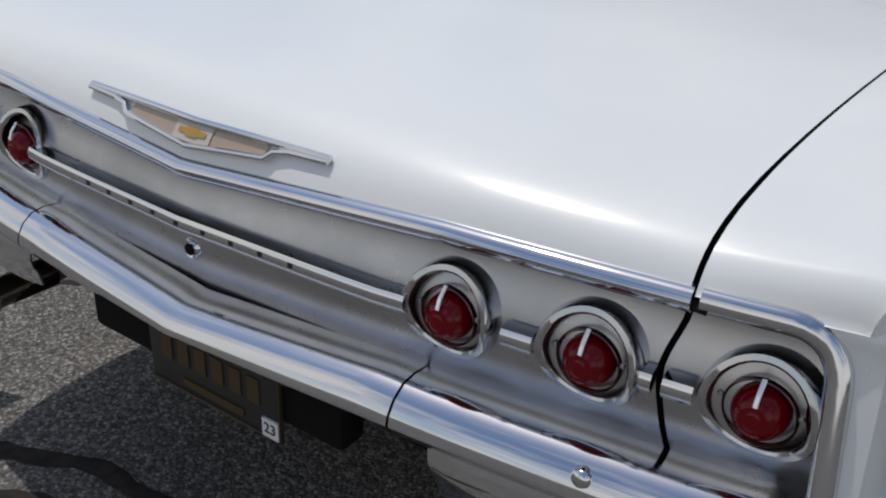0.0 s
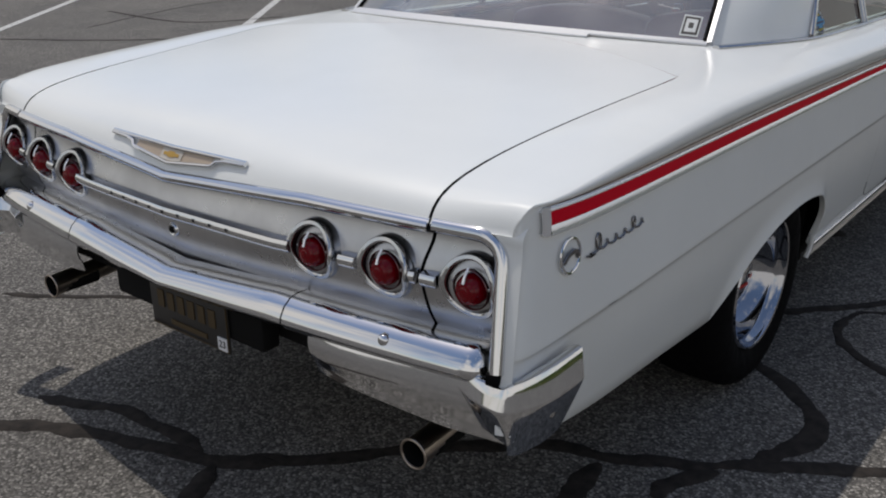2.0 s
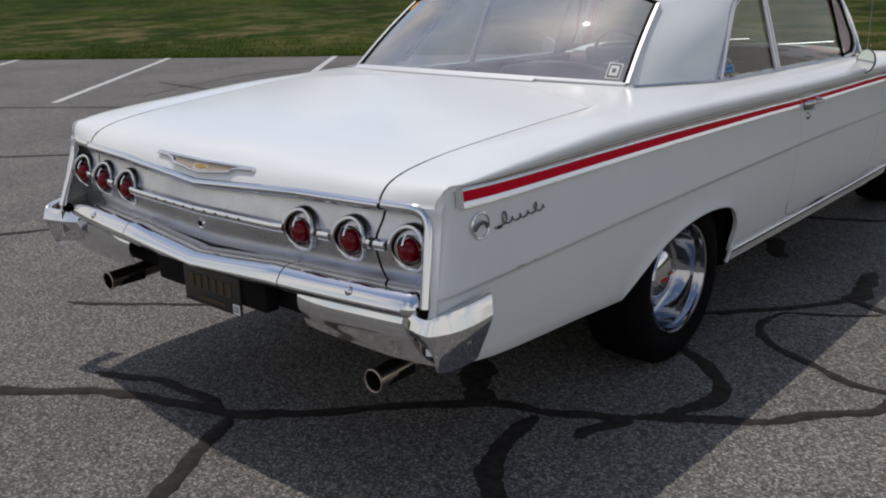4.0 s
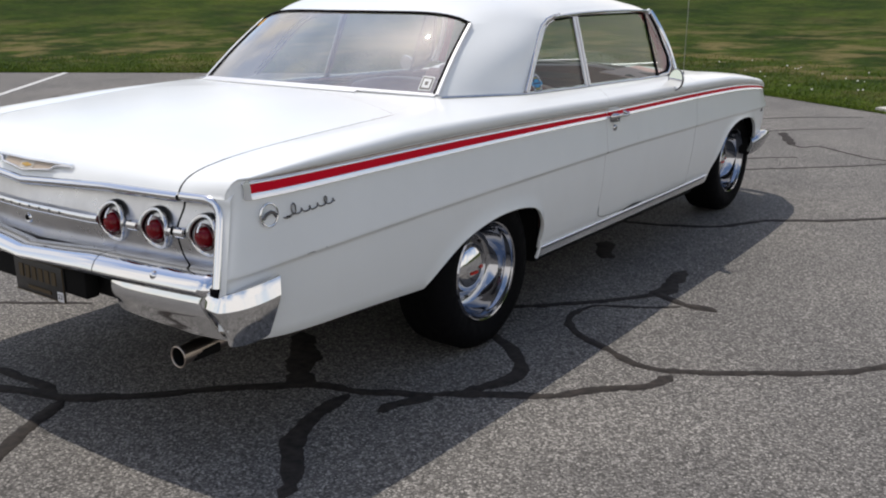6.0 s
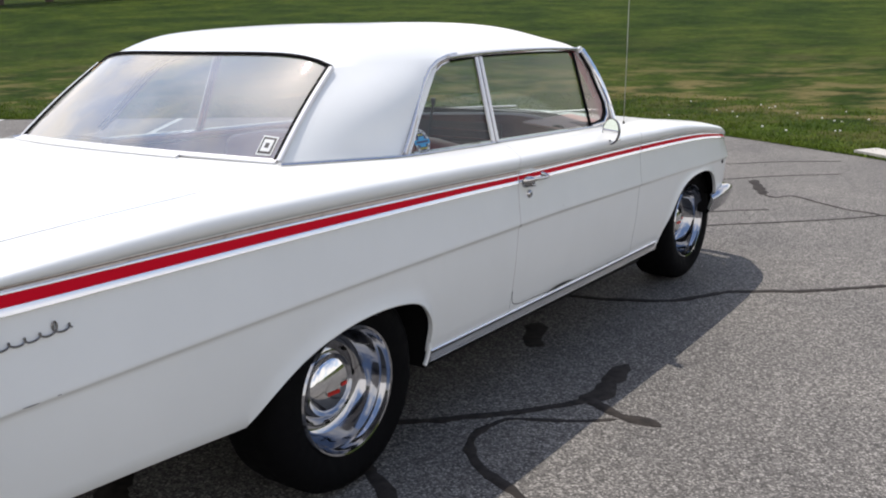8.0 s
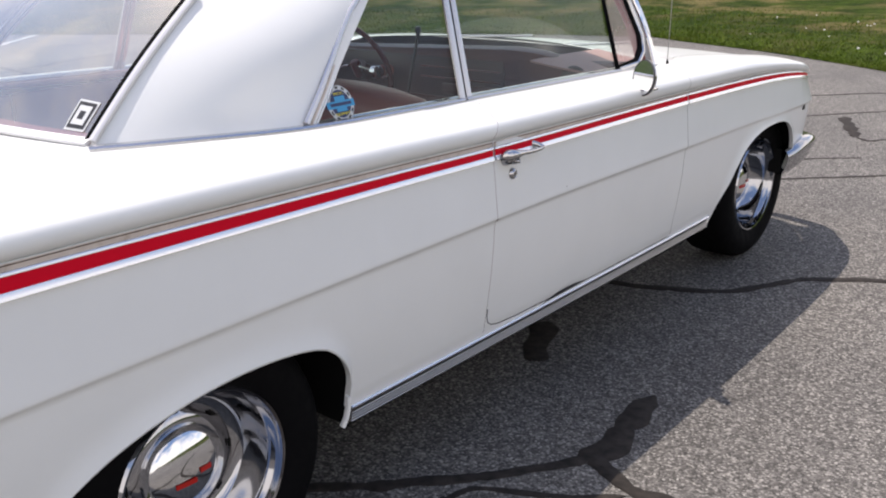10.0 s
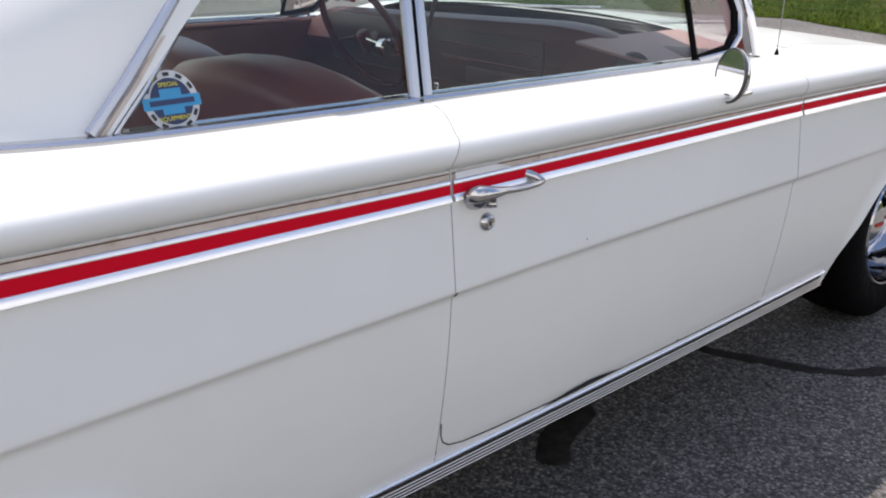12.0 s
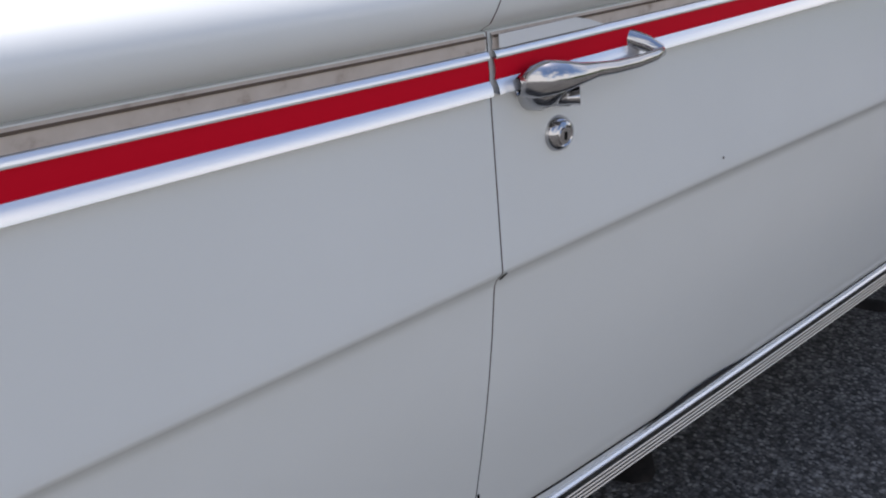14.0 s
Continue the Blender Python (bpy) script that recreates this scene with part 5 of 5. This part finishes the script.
part("column_collar", lathe([(0.0, 0.026), (0.014, 0.025), (0.022, 0.026), (0.028, 0.018), (0.026, -0.01), (0.0, -0.02)], (-0.225, 1.755, 0.893), "x", 20), CHROME, car)
part("column_shroud", lathe([(0.0, -0.03), (0.024, -0.02), (0.026, 0.02), (0.024, 0.12), (0.0, 0.13)], (-0.225, 1.77, 0.891), "y", 16), material("shroud_red", (0.35, 0.08, 0.05), 0.4), car)
for sx in (1, -1):
    rail("inner_pillar", [(sx * (0.655 + 0.15 * t ** 0.9), 1.975 + 0.075 * t + 0.03 * math.sin(math.pi * t), 1.310 - 0.335 * t) for t in lin(0, 1, 7)], 0.03, 0.045, material("pillar_red", (0.36, 0.05, 0.045), 0.45), car, (sx, 0, 0))
part("gear_lever", sweep([(-0.02, 1.66, 0.37), (-0.01, 1.70, 0.80), (0.0, 1.735, 0.95), (0.0, 1.765, 1.05)], ring(0.006, 8), (0, 1, 0)), BLACK, car)
part("lever_knob", lathe([(0, 0.035), (0.010, 0.032), (0.013, 0.02), (0.008, 0), (0, -0.004)], (0.0, 1.766, 1.048), "z", 14), BLACK, car)
part("lock_pin", sweep([(0.80, 1.08, 0.97), (0.80, 1.08, 1.005)], ring(0.004, 8), (0, 1, 0)), CHROME, car)
for x0, x1 in ((-0.32, 0.14), (0.30, 0.62)):
    rail("wiper", [(x0, 2.30, 0.978), (x1, 2.33, 1.004)], 0.018, 0.010, SATIN, car)

# stickers on the glass
stx = lambda z, o=0.0: glass_x(z, 0.0015 + o)
sy, sz = 0.565, 1.043


def disc(r0, r1, off, a0=0.0, a1=2 * math.pi, k=36):
    return sheet([[(stx(sz + r * math.sin(a), off), sy + r * math.cos(a), sz + r * math.sin(a)) for a in lin(a0, a1, k)] for r in (r0, r1)])


STK_BLUE = material("sticker_navy", (0.02, 0.035, 0.10), 0.5)
STK_CYAN = material("sticker_cyan", (0.03, 0.27, 0.50), 0.5)
STK_YEL = material("sticker_yellow", (0.75, 0.65, 0.05), 0.5)
STK_GREY = material("sticker_grey", (0.55, 0.57, 0.57), 0.5)
qw = bpy.data.objects["quarter_window"]
stk = part("round_sticker", disc(0.0001, 0.041, 0.0), STK_GREY, qw, "round blue and grey gear-edged sticker")
part("sticker_field", disc(0.0001, 0.031, 0.0006), STK_BLUE, stk)
for k in range(12):
    a = 2 * math.pi * k / 12
    part("sticker_tooth", disc(0.0335, 0.0385, 0.0008, a - 0.13, a + 0.13, 4), BLACK, stk)
part("sticker_cross", join(sheet([[(stx(sz + f, 0.0012), sy + y, sz + f) for y in (-0.043, 0.043)] for f in (-0.009, 0.007)]), sheet([[(stx(sz + f, 0.0013), sy + y, sz + f) for y in (-0.016, 0.016)] for f in (-0.017, 0.017)])), STK_CYAN, stk, "plain cyan cross shape")
part("sticker_bar", sheet([[(stx(sz + f, 0.0018), sy + y, sz + f) for y in (-0.033, 0.033)] for f in (-0.004, 0.003)]), STK_BLUE, stk)
lean_m = Matrix.Rotation(radians(-19.8), 4, "Y")
for words, dz in (("SPECIAL", 0.0225), ("EQUIPMENT", -0.0225)):
    lettering("sticker_words", words, Matrix.Translation((stx(sz + dz, 0.0012), sy, sz + dz)) @ lean_m @ pose(0, 0, 0, 90, 0, 90), 0.0084, STK_YEL, stk, 0.0002)
rw = bpy.data.objects["rear_window"]


def on_glass(a, t, da, dt, off, n=3):
    return sheet([[back_glass(a + da * (i / (n - 1) - 0.5), t + dt * (j / (n - 1) - 0.5), off) for i in range(n)] for j in range(n)])


sq = part("square_sticker", on_glass(0.915, 0.13, 0.075, 0.17, 0.002), STK_GREY, rw, "square grey and black sticker")
part("sticker_field", on_glass(0.915, 0.13, 0.064, 0.145, 0.0028), BLACK, sq)
part("sticker_disc", on_glass(0.915, 0.13, 0.046, 0.105, 0.0036), STK_GREY, sq)
part("sticker_mark", on_glass(0.915, 0.13, 0.02, 0.045, 0.0042), BLACK, sq)
part("orange_sticker", on_glass(-0.955, 0.90, 0.06, 0.12, 0.002), material("sticker_orange", (0.8, 0.4, 0.03), 0.5), rw, "orange sticker in the upper corner")

# ---- sealed cracks and painted lines ----
def smooth_path(pts, n=6):
    out = []
    P = [Vector((*p, 0)) for p in pts]
    for i in range(len(P) - 1):
        p0, p1, p2, p3 = P[max(0, i - 1)], P[i], P[i + 1], P[min(len(P) - 1, i + 2)]
        for k in range(n):
            t = k / n
            out.append(0.5 * (2 * p1 + (p2 - p0) * t + (2 * p0 - 5 * p1 + 4 * p2 - p3) * t * t + (3 * p1 - p0 - 3 * p2 + p3) * t**3))
    return out + [P[-1]]


SEAL_N = [0]


def sealant(pts, w, label="black tar seal over an asphalt crack"):
    SEAL_N[0] += 1
    P = smooth_path(pts)
    fine = []
    for a, b in zip(P, P[1:]):
        k = max(1, int((b - a).length / 0.02))
        fine += [a.lerp(b, i / k) for i in range(k)]
    fine.append(P[-1])
    rows = [[], [], [], [], []]
    h = 0.0022 + 0.0003 * (SEAL_N[0] % 7)
    for i, p in enumerate(fine):
        t = (fine[min(len(fine) - 1, i + 1)] - fine[max(0, i - 1)]).normalized()
        s = Vector((-t.y, t.x, 0))
        wob = 1 + 0.42 * noise.noise((p.x * 9, p.y * 9, SEAL_N[0])) + 0.38 * noise.noise((p.x * 30, p.y * 30, 3))
        p = p + s * (0.3 * w * noise.noise((p.x * 7, p.y * 7, 7 + SEAL_N[0])))
        end = min(1.0, (min(i, len(fine) - 1 - i) + 0.6) / 2.5)
        for r, (o, z) in zip(rows, ((-0.5, 0.0003), (-0.42, h), (0, h + 0.0004), (0.42, h), (0.5, 0.0003))):
            q = p + s * (o * w * wob * end)
            r.append((q.x, q.y, z))
    return tagged(part("crack_seal", sheet(rows), SEAL), label, "tar seal", "sealed cracks in the asphalt", "structure")


for w, pts in ((0.055, [(0.0, -1.25), (0.18, -1.12), (0.34, -0.93), (0.59, -0.70), (0.78, -0.62), (0.97, -0.53), (1.16, -0.38), (1.38, -0.24), (1.53, -0.06), (1.65, 0.06), (1.69, 0.2)]),
               (0.05, [(1.62, 0.21), (1.84, 0.35), (2.01, 0.47), (2.21, 0.63), (2.48, 0.96), (2.9, 1.3)]),
               (0.045, [(1.69, 0.24), (1.57, 0.22), (1.38, 0.29), (1.17, 0.39), (1.04, 0.55), (1.03, 0.68)]),
               (0.045, [(0.55, 0.35), (0.75, 0.51), (0.93, 0.69), (1.11, 0.9), (1.23, 1.1)]),
               (0.085, [(1.20, 1.06), (1.24, 1.18), (1.21, 1.32), (1.18, 1.53)]),
               (0.06, [(1.2, 1.1), (1.39, 1.02), (1.56, 1.01)]),
               (0.06, [(0.80, 0.22), (0.89, 0.15), (1.06, 0.05), (1.17, -0.07), (1.19, -0.21), (1.11, -0.40)]),
               (0.07, [(1.12, -1.32), (1.01, -1.17), (0.9, -1.06), (0.81, -0.87), (0.80, -0.66)]),
               (0.022, [(1.035, 0.655), (1.06, 0.755), (1.17, 0.823), (1.317, 0.907), (1.40, 0.98)]),
               (0.05, [(0.985, -0.71), (0.97, -0.64), (1.06, -0.50)]),
               # broad dark blot under the rear quarter, drawn as one more seal strip
               (0.11, [(0.60, -0.72), (0.45, -0.57), (0.2, -0.3)]),
               (0.045, [(0.2, 2.25), (0.43, 2.31), (0.7, 2.38), (1.0, 2.55), (1.17, 2.85), (1.52, 3.1), (1.98, 3.56), (2.6, 4.2)]),
               (0.085, [(0.13, 6.58), (0.22, 6.36), (0.32, 6.13), (0.44, 5.87)]), (0.035, [(0.44, 5.87), (0.55, 5.80), (0.66, 5.94), (0.90, 5.76), (1.16, 5.57), (1.46, 5.46), (1.8, 5.1), (2.3, 4.7)]),
               (0.022, [(0.1, 4.72), (0.41, 5.04), (0.66, 5.26)]), (0.026, [(0.1, 4.1), (0.52, 4.49), (0.92, 4.87), (1.25, 5.21), (1.46, 5.48), (2.2, 6.2)]), (0.02, [(-0.3, 6.3), (-0.06, 6.55), (0.25, 6.93), (0.72, 7.33)]), (0.02, [(-0.7, 7.15), (-0.37, 7.48), (0.0, 7.86), (0.52, 8.2)]),
               (0.06, [(-1.3, -2.0), (-0.8, -1.67), (-0.58, -1.51), (-0.41, -1.42), (-0.07, -1.31), (0.1, -1.2)]),
               (0.06, [(-0.03, -1.31), (0.09, -1.54), (0.2, -1.72), (0.33, -1.95)]), (0.05, [(-0.75, -1.42), (-0.46, -1.30), (-0.1, -1.29)]),
               (0.035, [(-1.6, -1.1), (-1.37, -0.95), (-1.16, -0.79), (-0.9, -0.62)]), (0.10, [(0.74, 1.50), (0.66, 1.65), (0.6, 1.82)]),
               (0.05, [(-9.15, 4.18), (-7.43, 4.12), (-6.88, 5.11)]), (0.05, [(-9.4, 1.2), (-7.97, 2.16), (-7.02, 2.76), (-6.09, 3.61)]),
               (0.05, [(-6.6, -0.6), (-5.41, 0.46), (-4.6, 1.25)]), (0.04, [(-3.4, -1.3), (-3.0, -0.66), (-2.3, 0.6)]), (0.03, [(-8, 3.2), (-8.8, 5.6), (-8.1, 7.3)])):
    sealant(pts, w)


def painted_line(p, q, w=0.10):
    p, q = Vector((*p, 0.003)), Vector((*q, 0.003))
    t = (q - p).normalized()
    s = Vector((-t.y, t.x, 0)) * w / 2
    bm = bmesh.new()
    grid(bm, [[p + (q - p) * k / 12 - s, p + (q - p) * k / 12 + s] for k in range(13)])
    return tagged(part("painted_line", bm, LINE), "worn white parking line on asphalt", "road marking", "parking lines", "structure")


painted_line((-8.45, 2.30), (-12.75, 6.85))
painted_line((-5.35, 2.80), (-10.15, 8.50))
painted_line((-11.5, 1.7), (-15.3, 5.3))


# ---- field edge, far ground, trees and houses ----
bm = bmesh.new()
grid(bm, [[(r * math.cos(a), r * math.sin(a), -0.06 if r < 200 else -0.06) for a in [2 * math.pi * i / 48 for i in range(49)]] for r in (20, 80, 250, 900)])
tagged(part("ground_far", bm, GRASS), "open grassland round the car park", "grass", kind="structure")

rng = random.Random(4)
BLADE = material("grass_blade", (0.05, 0.085, 0.018), 0.8, spec=0.1)
set_in(BLADE, "Base Color", ramp(BLADE, noise_tex(BLADE, 0.8, 6, 0.7), [(0.3, (0.045, 0.085, 0.008)), (0.55, (0.090, 0.130, 0.014)), (0.75, (0.17, 0.14, 0.05))]))
verts, faces = [], []
for k in range(34000):
    x = rng.uniform(-15.5, 4.5)
    d = 4.5 * rng.random() ** 2.6 + 0.03 * rng.gauss(0, 1) + 0.05 * noise.noise((x * 2.0, 0, 0))
    y = ground_edge(x) + d
    h, a, w = rng.uniform(0.018, 0.05) * (1 + 0.6 * noise.noise((x * 1.3, d, 2))), rng.uniform(0, 6.28), rng.uniform(0.004, 0.009)
    lx, ly = rng.gauss(0, 0.025), rng.gauss(0, 0.025)
    z = rise(d)
    i = len(verts)
    verts += [(x - w * math.cos(a), y - w * math.sin(a), z), (x + w * math.cos(a), y + w * math.sin(a), z), (x + lx, y + ly, z + h)]
    faces.append((i, i + 1, i + 2))
me = bpy.data.meshes.new("grass_blades")
me.from_pydata(verts, [], faces)
me.materials.append(BLADE)
tagged(new("grass_blades", me), "ragged green grass along the edge of the asphalt", "grass", kind="stuff")
bm = bmesh.new()
for k in range(45):
    x = rng.uniform(-3.2, 4.0)
    d = rng.uniform(0.2, 3.4) ** 1.0
    m = Matrix.Translation((x, ground_edge(x) + d, rise(d) + rng.uniform(0.04, 0.08))) @ Matrix.Diagonal((1, 1, 0.8, 1))
    bmesh.ops.create_icosphere(bm, subdivisions=1, radius=rng.uniform(0.010, 0.018), matrix=m)
tagged(part("seed_heads", bm, material("seed_head", (0.6, 0.6, 0.55), 0.9)), "pale dandelion seed heads in the grass", "flowers", kind="stuff")
tagged(part("concrete_pad", sheet([[(0.50, 8.82, 0.05), (2.8, 6.90, 0.05)], [(0.68, 9.02, 0.06), (3.0, 7.15, 0.06)]], 0.03), material("concrete", (0.42, 0.40, 0.36), 0.9)), "pale concrete slab at the grass edge", "concrete slab", kind="structure")

BARK = material("bark", (0.06, 0.045, 0.032), 0.9)
bump(BARK, noise_tex(BARK, 12.0, 6), 0.8, 0.05)
LEAF = material("leaves", (0.035, 0.07, 0.015), 0.8)
set_in(LEAF, "Base Color", ramp(LEAF, noise_tex(LEAF, 0.6, 5), [(0.3, (0.018, 0.040, 0.008)), (0.7, (0.06, 0.10, 0.022))]))
SIDING = material("siding", (0.60, 0.60, 0.58), 0.7)
BRICK = material("brick_wall", (0.22, 0.10, 0.075), 0.85)
ROOF = material("shingle", (0.09, 0.09, 0.10), 0.85)
PANE = material("window_pane", (0.03, 0.035, 0.04), 0.1)


def spot(az, dist):
    a = radians(az)
    return 2.7 + dist * math.sin(a), -1.8 + dist * math.cos(a)


def field_z(x, y):
    return rise(y - ground_edge(x))


def tree(az, dist, h, seed, low=0.35):
    x, y = spot(az, dist)
    z = field_z(x, y) - 0.1
    r = random.Random(seed)
    root = tagged(new("tree"), "leafy broad tree on the ridge of the field", "tree", "trees on the ridge")
    root.location = (x, y, z)
    bits = [sweep([(0, 0, 0), (0.05 * h * r.uniform(-.3, .3), 0, 0.25 * h), (0.06 * h * r.uniform(-.5, .5), 0.03 * h, 0.6 * h)], ring(0.028 * h, 8), (1, 0, 0))]
    for k in range(5):
        a = k * 1.3 + r.random()
        bits.append(sweep([(0, 0, h * (0.25 + 0.05 * k)), (0.18 * h * math.cos(a), 0.18 * h * math.sin(a), h * (0.45 + 0.06 * k))], ring(0.010 * h, 6), (1, 0, 0)))
    part("trunk", join(*bits), BARK, root)
    vv, ff = [], []
    for k in range(1500):
        a, b = r.uniform(0, 6.28), math.acos(r.uniform(-1, 1))
        q = (0.55 + 0.45 * r.random()) * (1 + 0.35 * noise.noise((math.cos(a) * 2, math.sin(a) * 2, b * 2 + seed)))
        c = Vector((0.34 * h * q * math.sin(b) * math.cos(a), 0.34 * h * q * math.sin(b) * math.sin(a), h * (low + (1 - low) * 0.5) + (1 - low) * 0.5 * h * q * math.cos(b)))
        e = Euler((r.uniform(0, 6.28), r.uniform(0, 6.28), 0)).to_matrix()
        s_ = h * r.uniform(0.012, 0.03)
        i = len(vv)
        vv += [c + e @ Vector(o) * s_ for o in ((-1, 0, 0), (0, -0.6, 0.2), (1, 0, 0), (0, 0.6, 0.2))]
        ff.append((i, i + 1, i + 2, i + 3))
    m = bpy.data.meshes.new("crown")
    m.from_pydata(vv, [], ff)
    m.materials.append(LEAF)
    c = new("crown", m)
    c.parent = root


for k, (az, dist, h, low) in enumerate(((-60.5, 70, 9, 0.3), (-58.0, 72, 10, 0.3), (-55.0, 74, 8, 0.08), (-53.6, 76, 10, 0.3), (-52.8, 80, 11, 0.3), (-51.3, 82, 4, 0.02), (-49.4, 84, 11, 0.3), (-46.0, 88, 10, 0.3), (-41.0, 96, 12, 0.25), (-36.5, 98, 9, 0.1), (-64, 70, 11, 0.25), (-67, 72, 9, 0.1), (-70, 75, 12, 0.2), (-26, 104, 11, 0.2), (-20, 106, 12, 0.2), (-12, 108, 11, 0.15))):
    tree(az, dist, h, k, low)


def house(az, dist, w, dp, h, wall, turn=0.0, label="two-storey house"):
    x, y = spot(az, dist)
    root = tagged(new("house"), label, "house", "houses beyond the field")
    root.matrix_world = pose(x, y, field_z(x, y) - 0.3, 0, 0, -az + turn)
    part("wall", box((-w / 2, -dp / 2, 0), (w / 2, dp / 2, h)), wall, root)
    bm = bmesh.new()
    p = [(-w / 2 - 0.3, -dp / 2 - 0.3, h), (w / 2 + 0.3, -dp / 2 - 0.3, h), (w / 2 + 0.3, dp / 2 + 0.3, h), (-w / 2 - 0.3, dp / 2 + 0.3, h), (-w / 2 - 0.3, 0, h + dp * 0.36), (w / 2 + 0.3, 0, h + dp * 0.36)]
    v = [bm.verts.new(q) for q in p]
    for f in ((0, 1, 5, 4), (2, 3, 4, 5), (1, 2, 5), (3, 0, 4), (3, 2, 1, 0)):
        bm.faces.new([v[i] for i in f])
    part("roof", bm, ROOF, root, smooth=False)
    for k in range(max(2, int(w / 3))):
        u = -w / 2 + w * (k + 0.5) / max(2, int(w / 3))
        wd = part("window", box((u - 0.5, -dp / 2 - 0.04, 0.9), (u + 0.5, -dp / 2 + 0.02, 2.2)), SIDING, root)
        part("pane", box((u - 0.42, -dp / 2 - 0.06, 0.98), (u + 0.42, -dp / 2 - 0.045, 2.12)), PANE, wd)


house(-49.6, 104, 13, 8, 2.9, SIDING, 8, "low white house with a grey roof")
house(-46.6, 108, 9, 9, 3.0, SIDING, 80, "white gabled house with a dark roof")
house(-43.5, 110, 8, 8, 3.1, BRICK, 0, "brick house with a dark roof")
house(-41.4, 112, 8, 8, 3.0, SIDING, 85, "white gabled house with a dark roof")
house(-38.6, 112, 9, 8, 3.0, BRICK, 5, "brick house with a dark roof")
house(-33.6, 106, 10, 8, 2.6, SIDING, 0, "pale low building with small windows")
house(-30.2, 110, 7, 7, 2.9, BRICK, 0, "brick house with a dark roof")
house(-24.0, 112, 9, 8, 2.7, SIDING, 10, "low white house with a grey roof")
house(-57.3, 92, 10, 8, 2.6, SIDING, 0, "low white house with a grey roof")
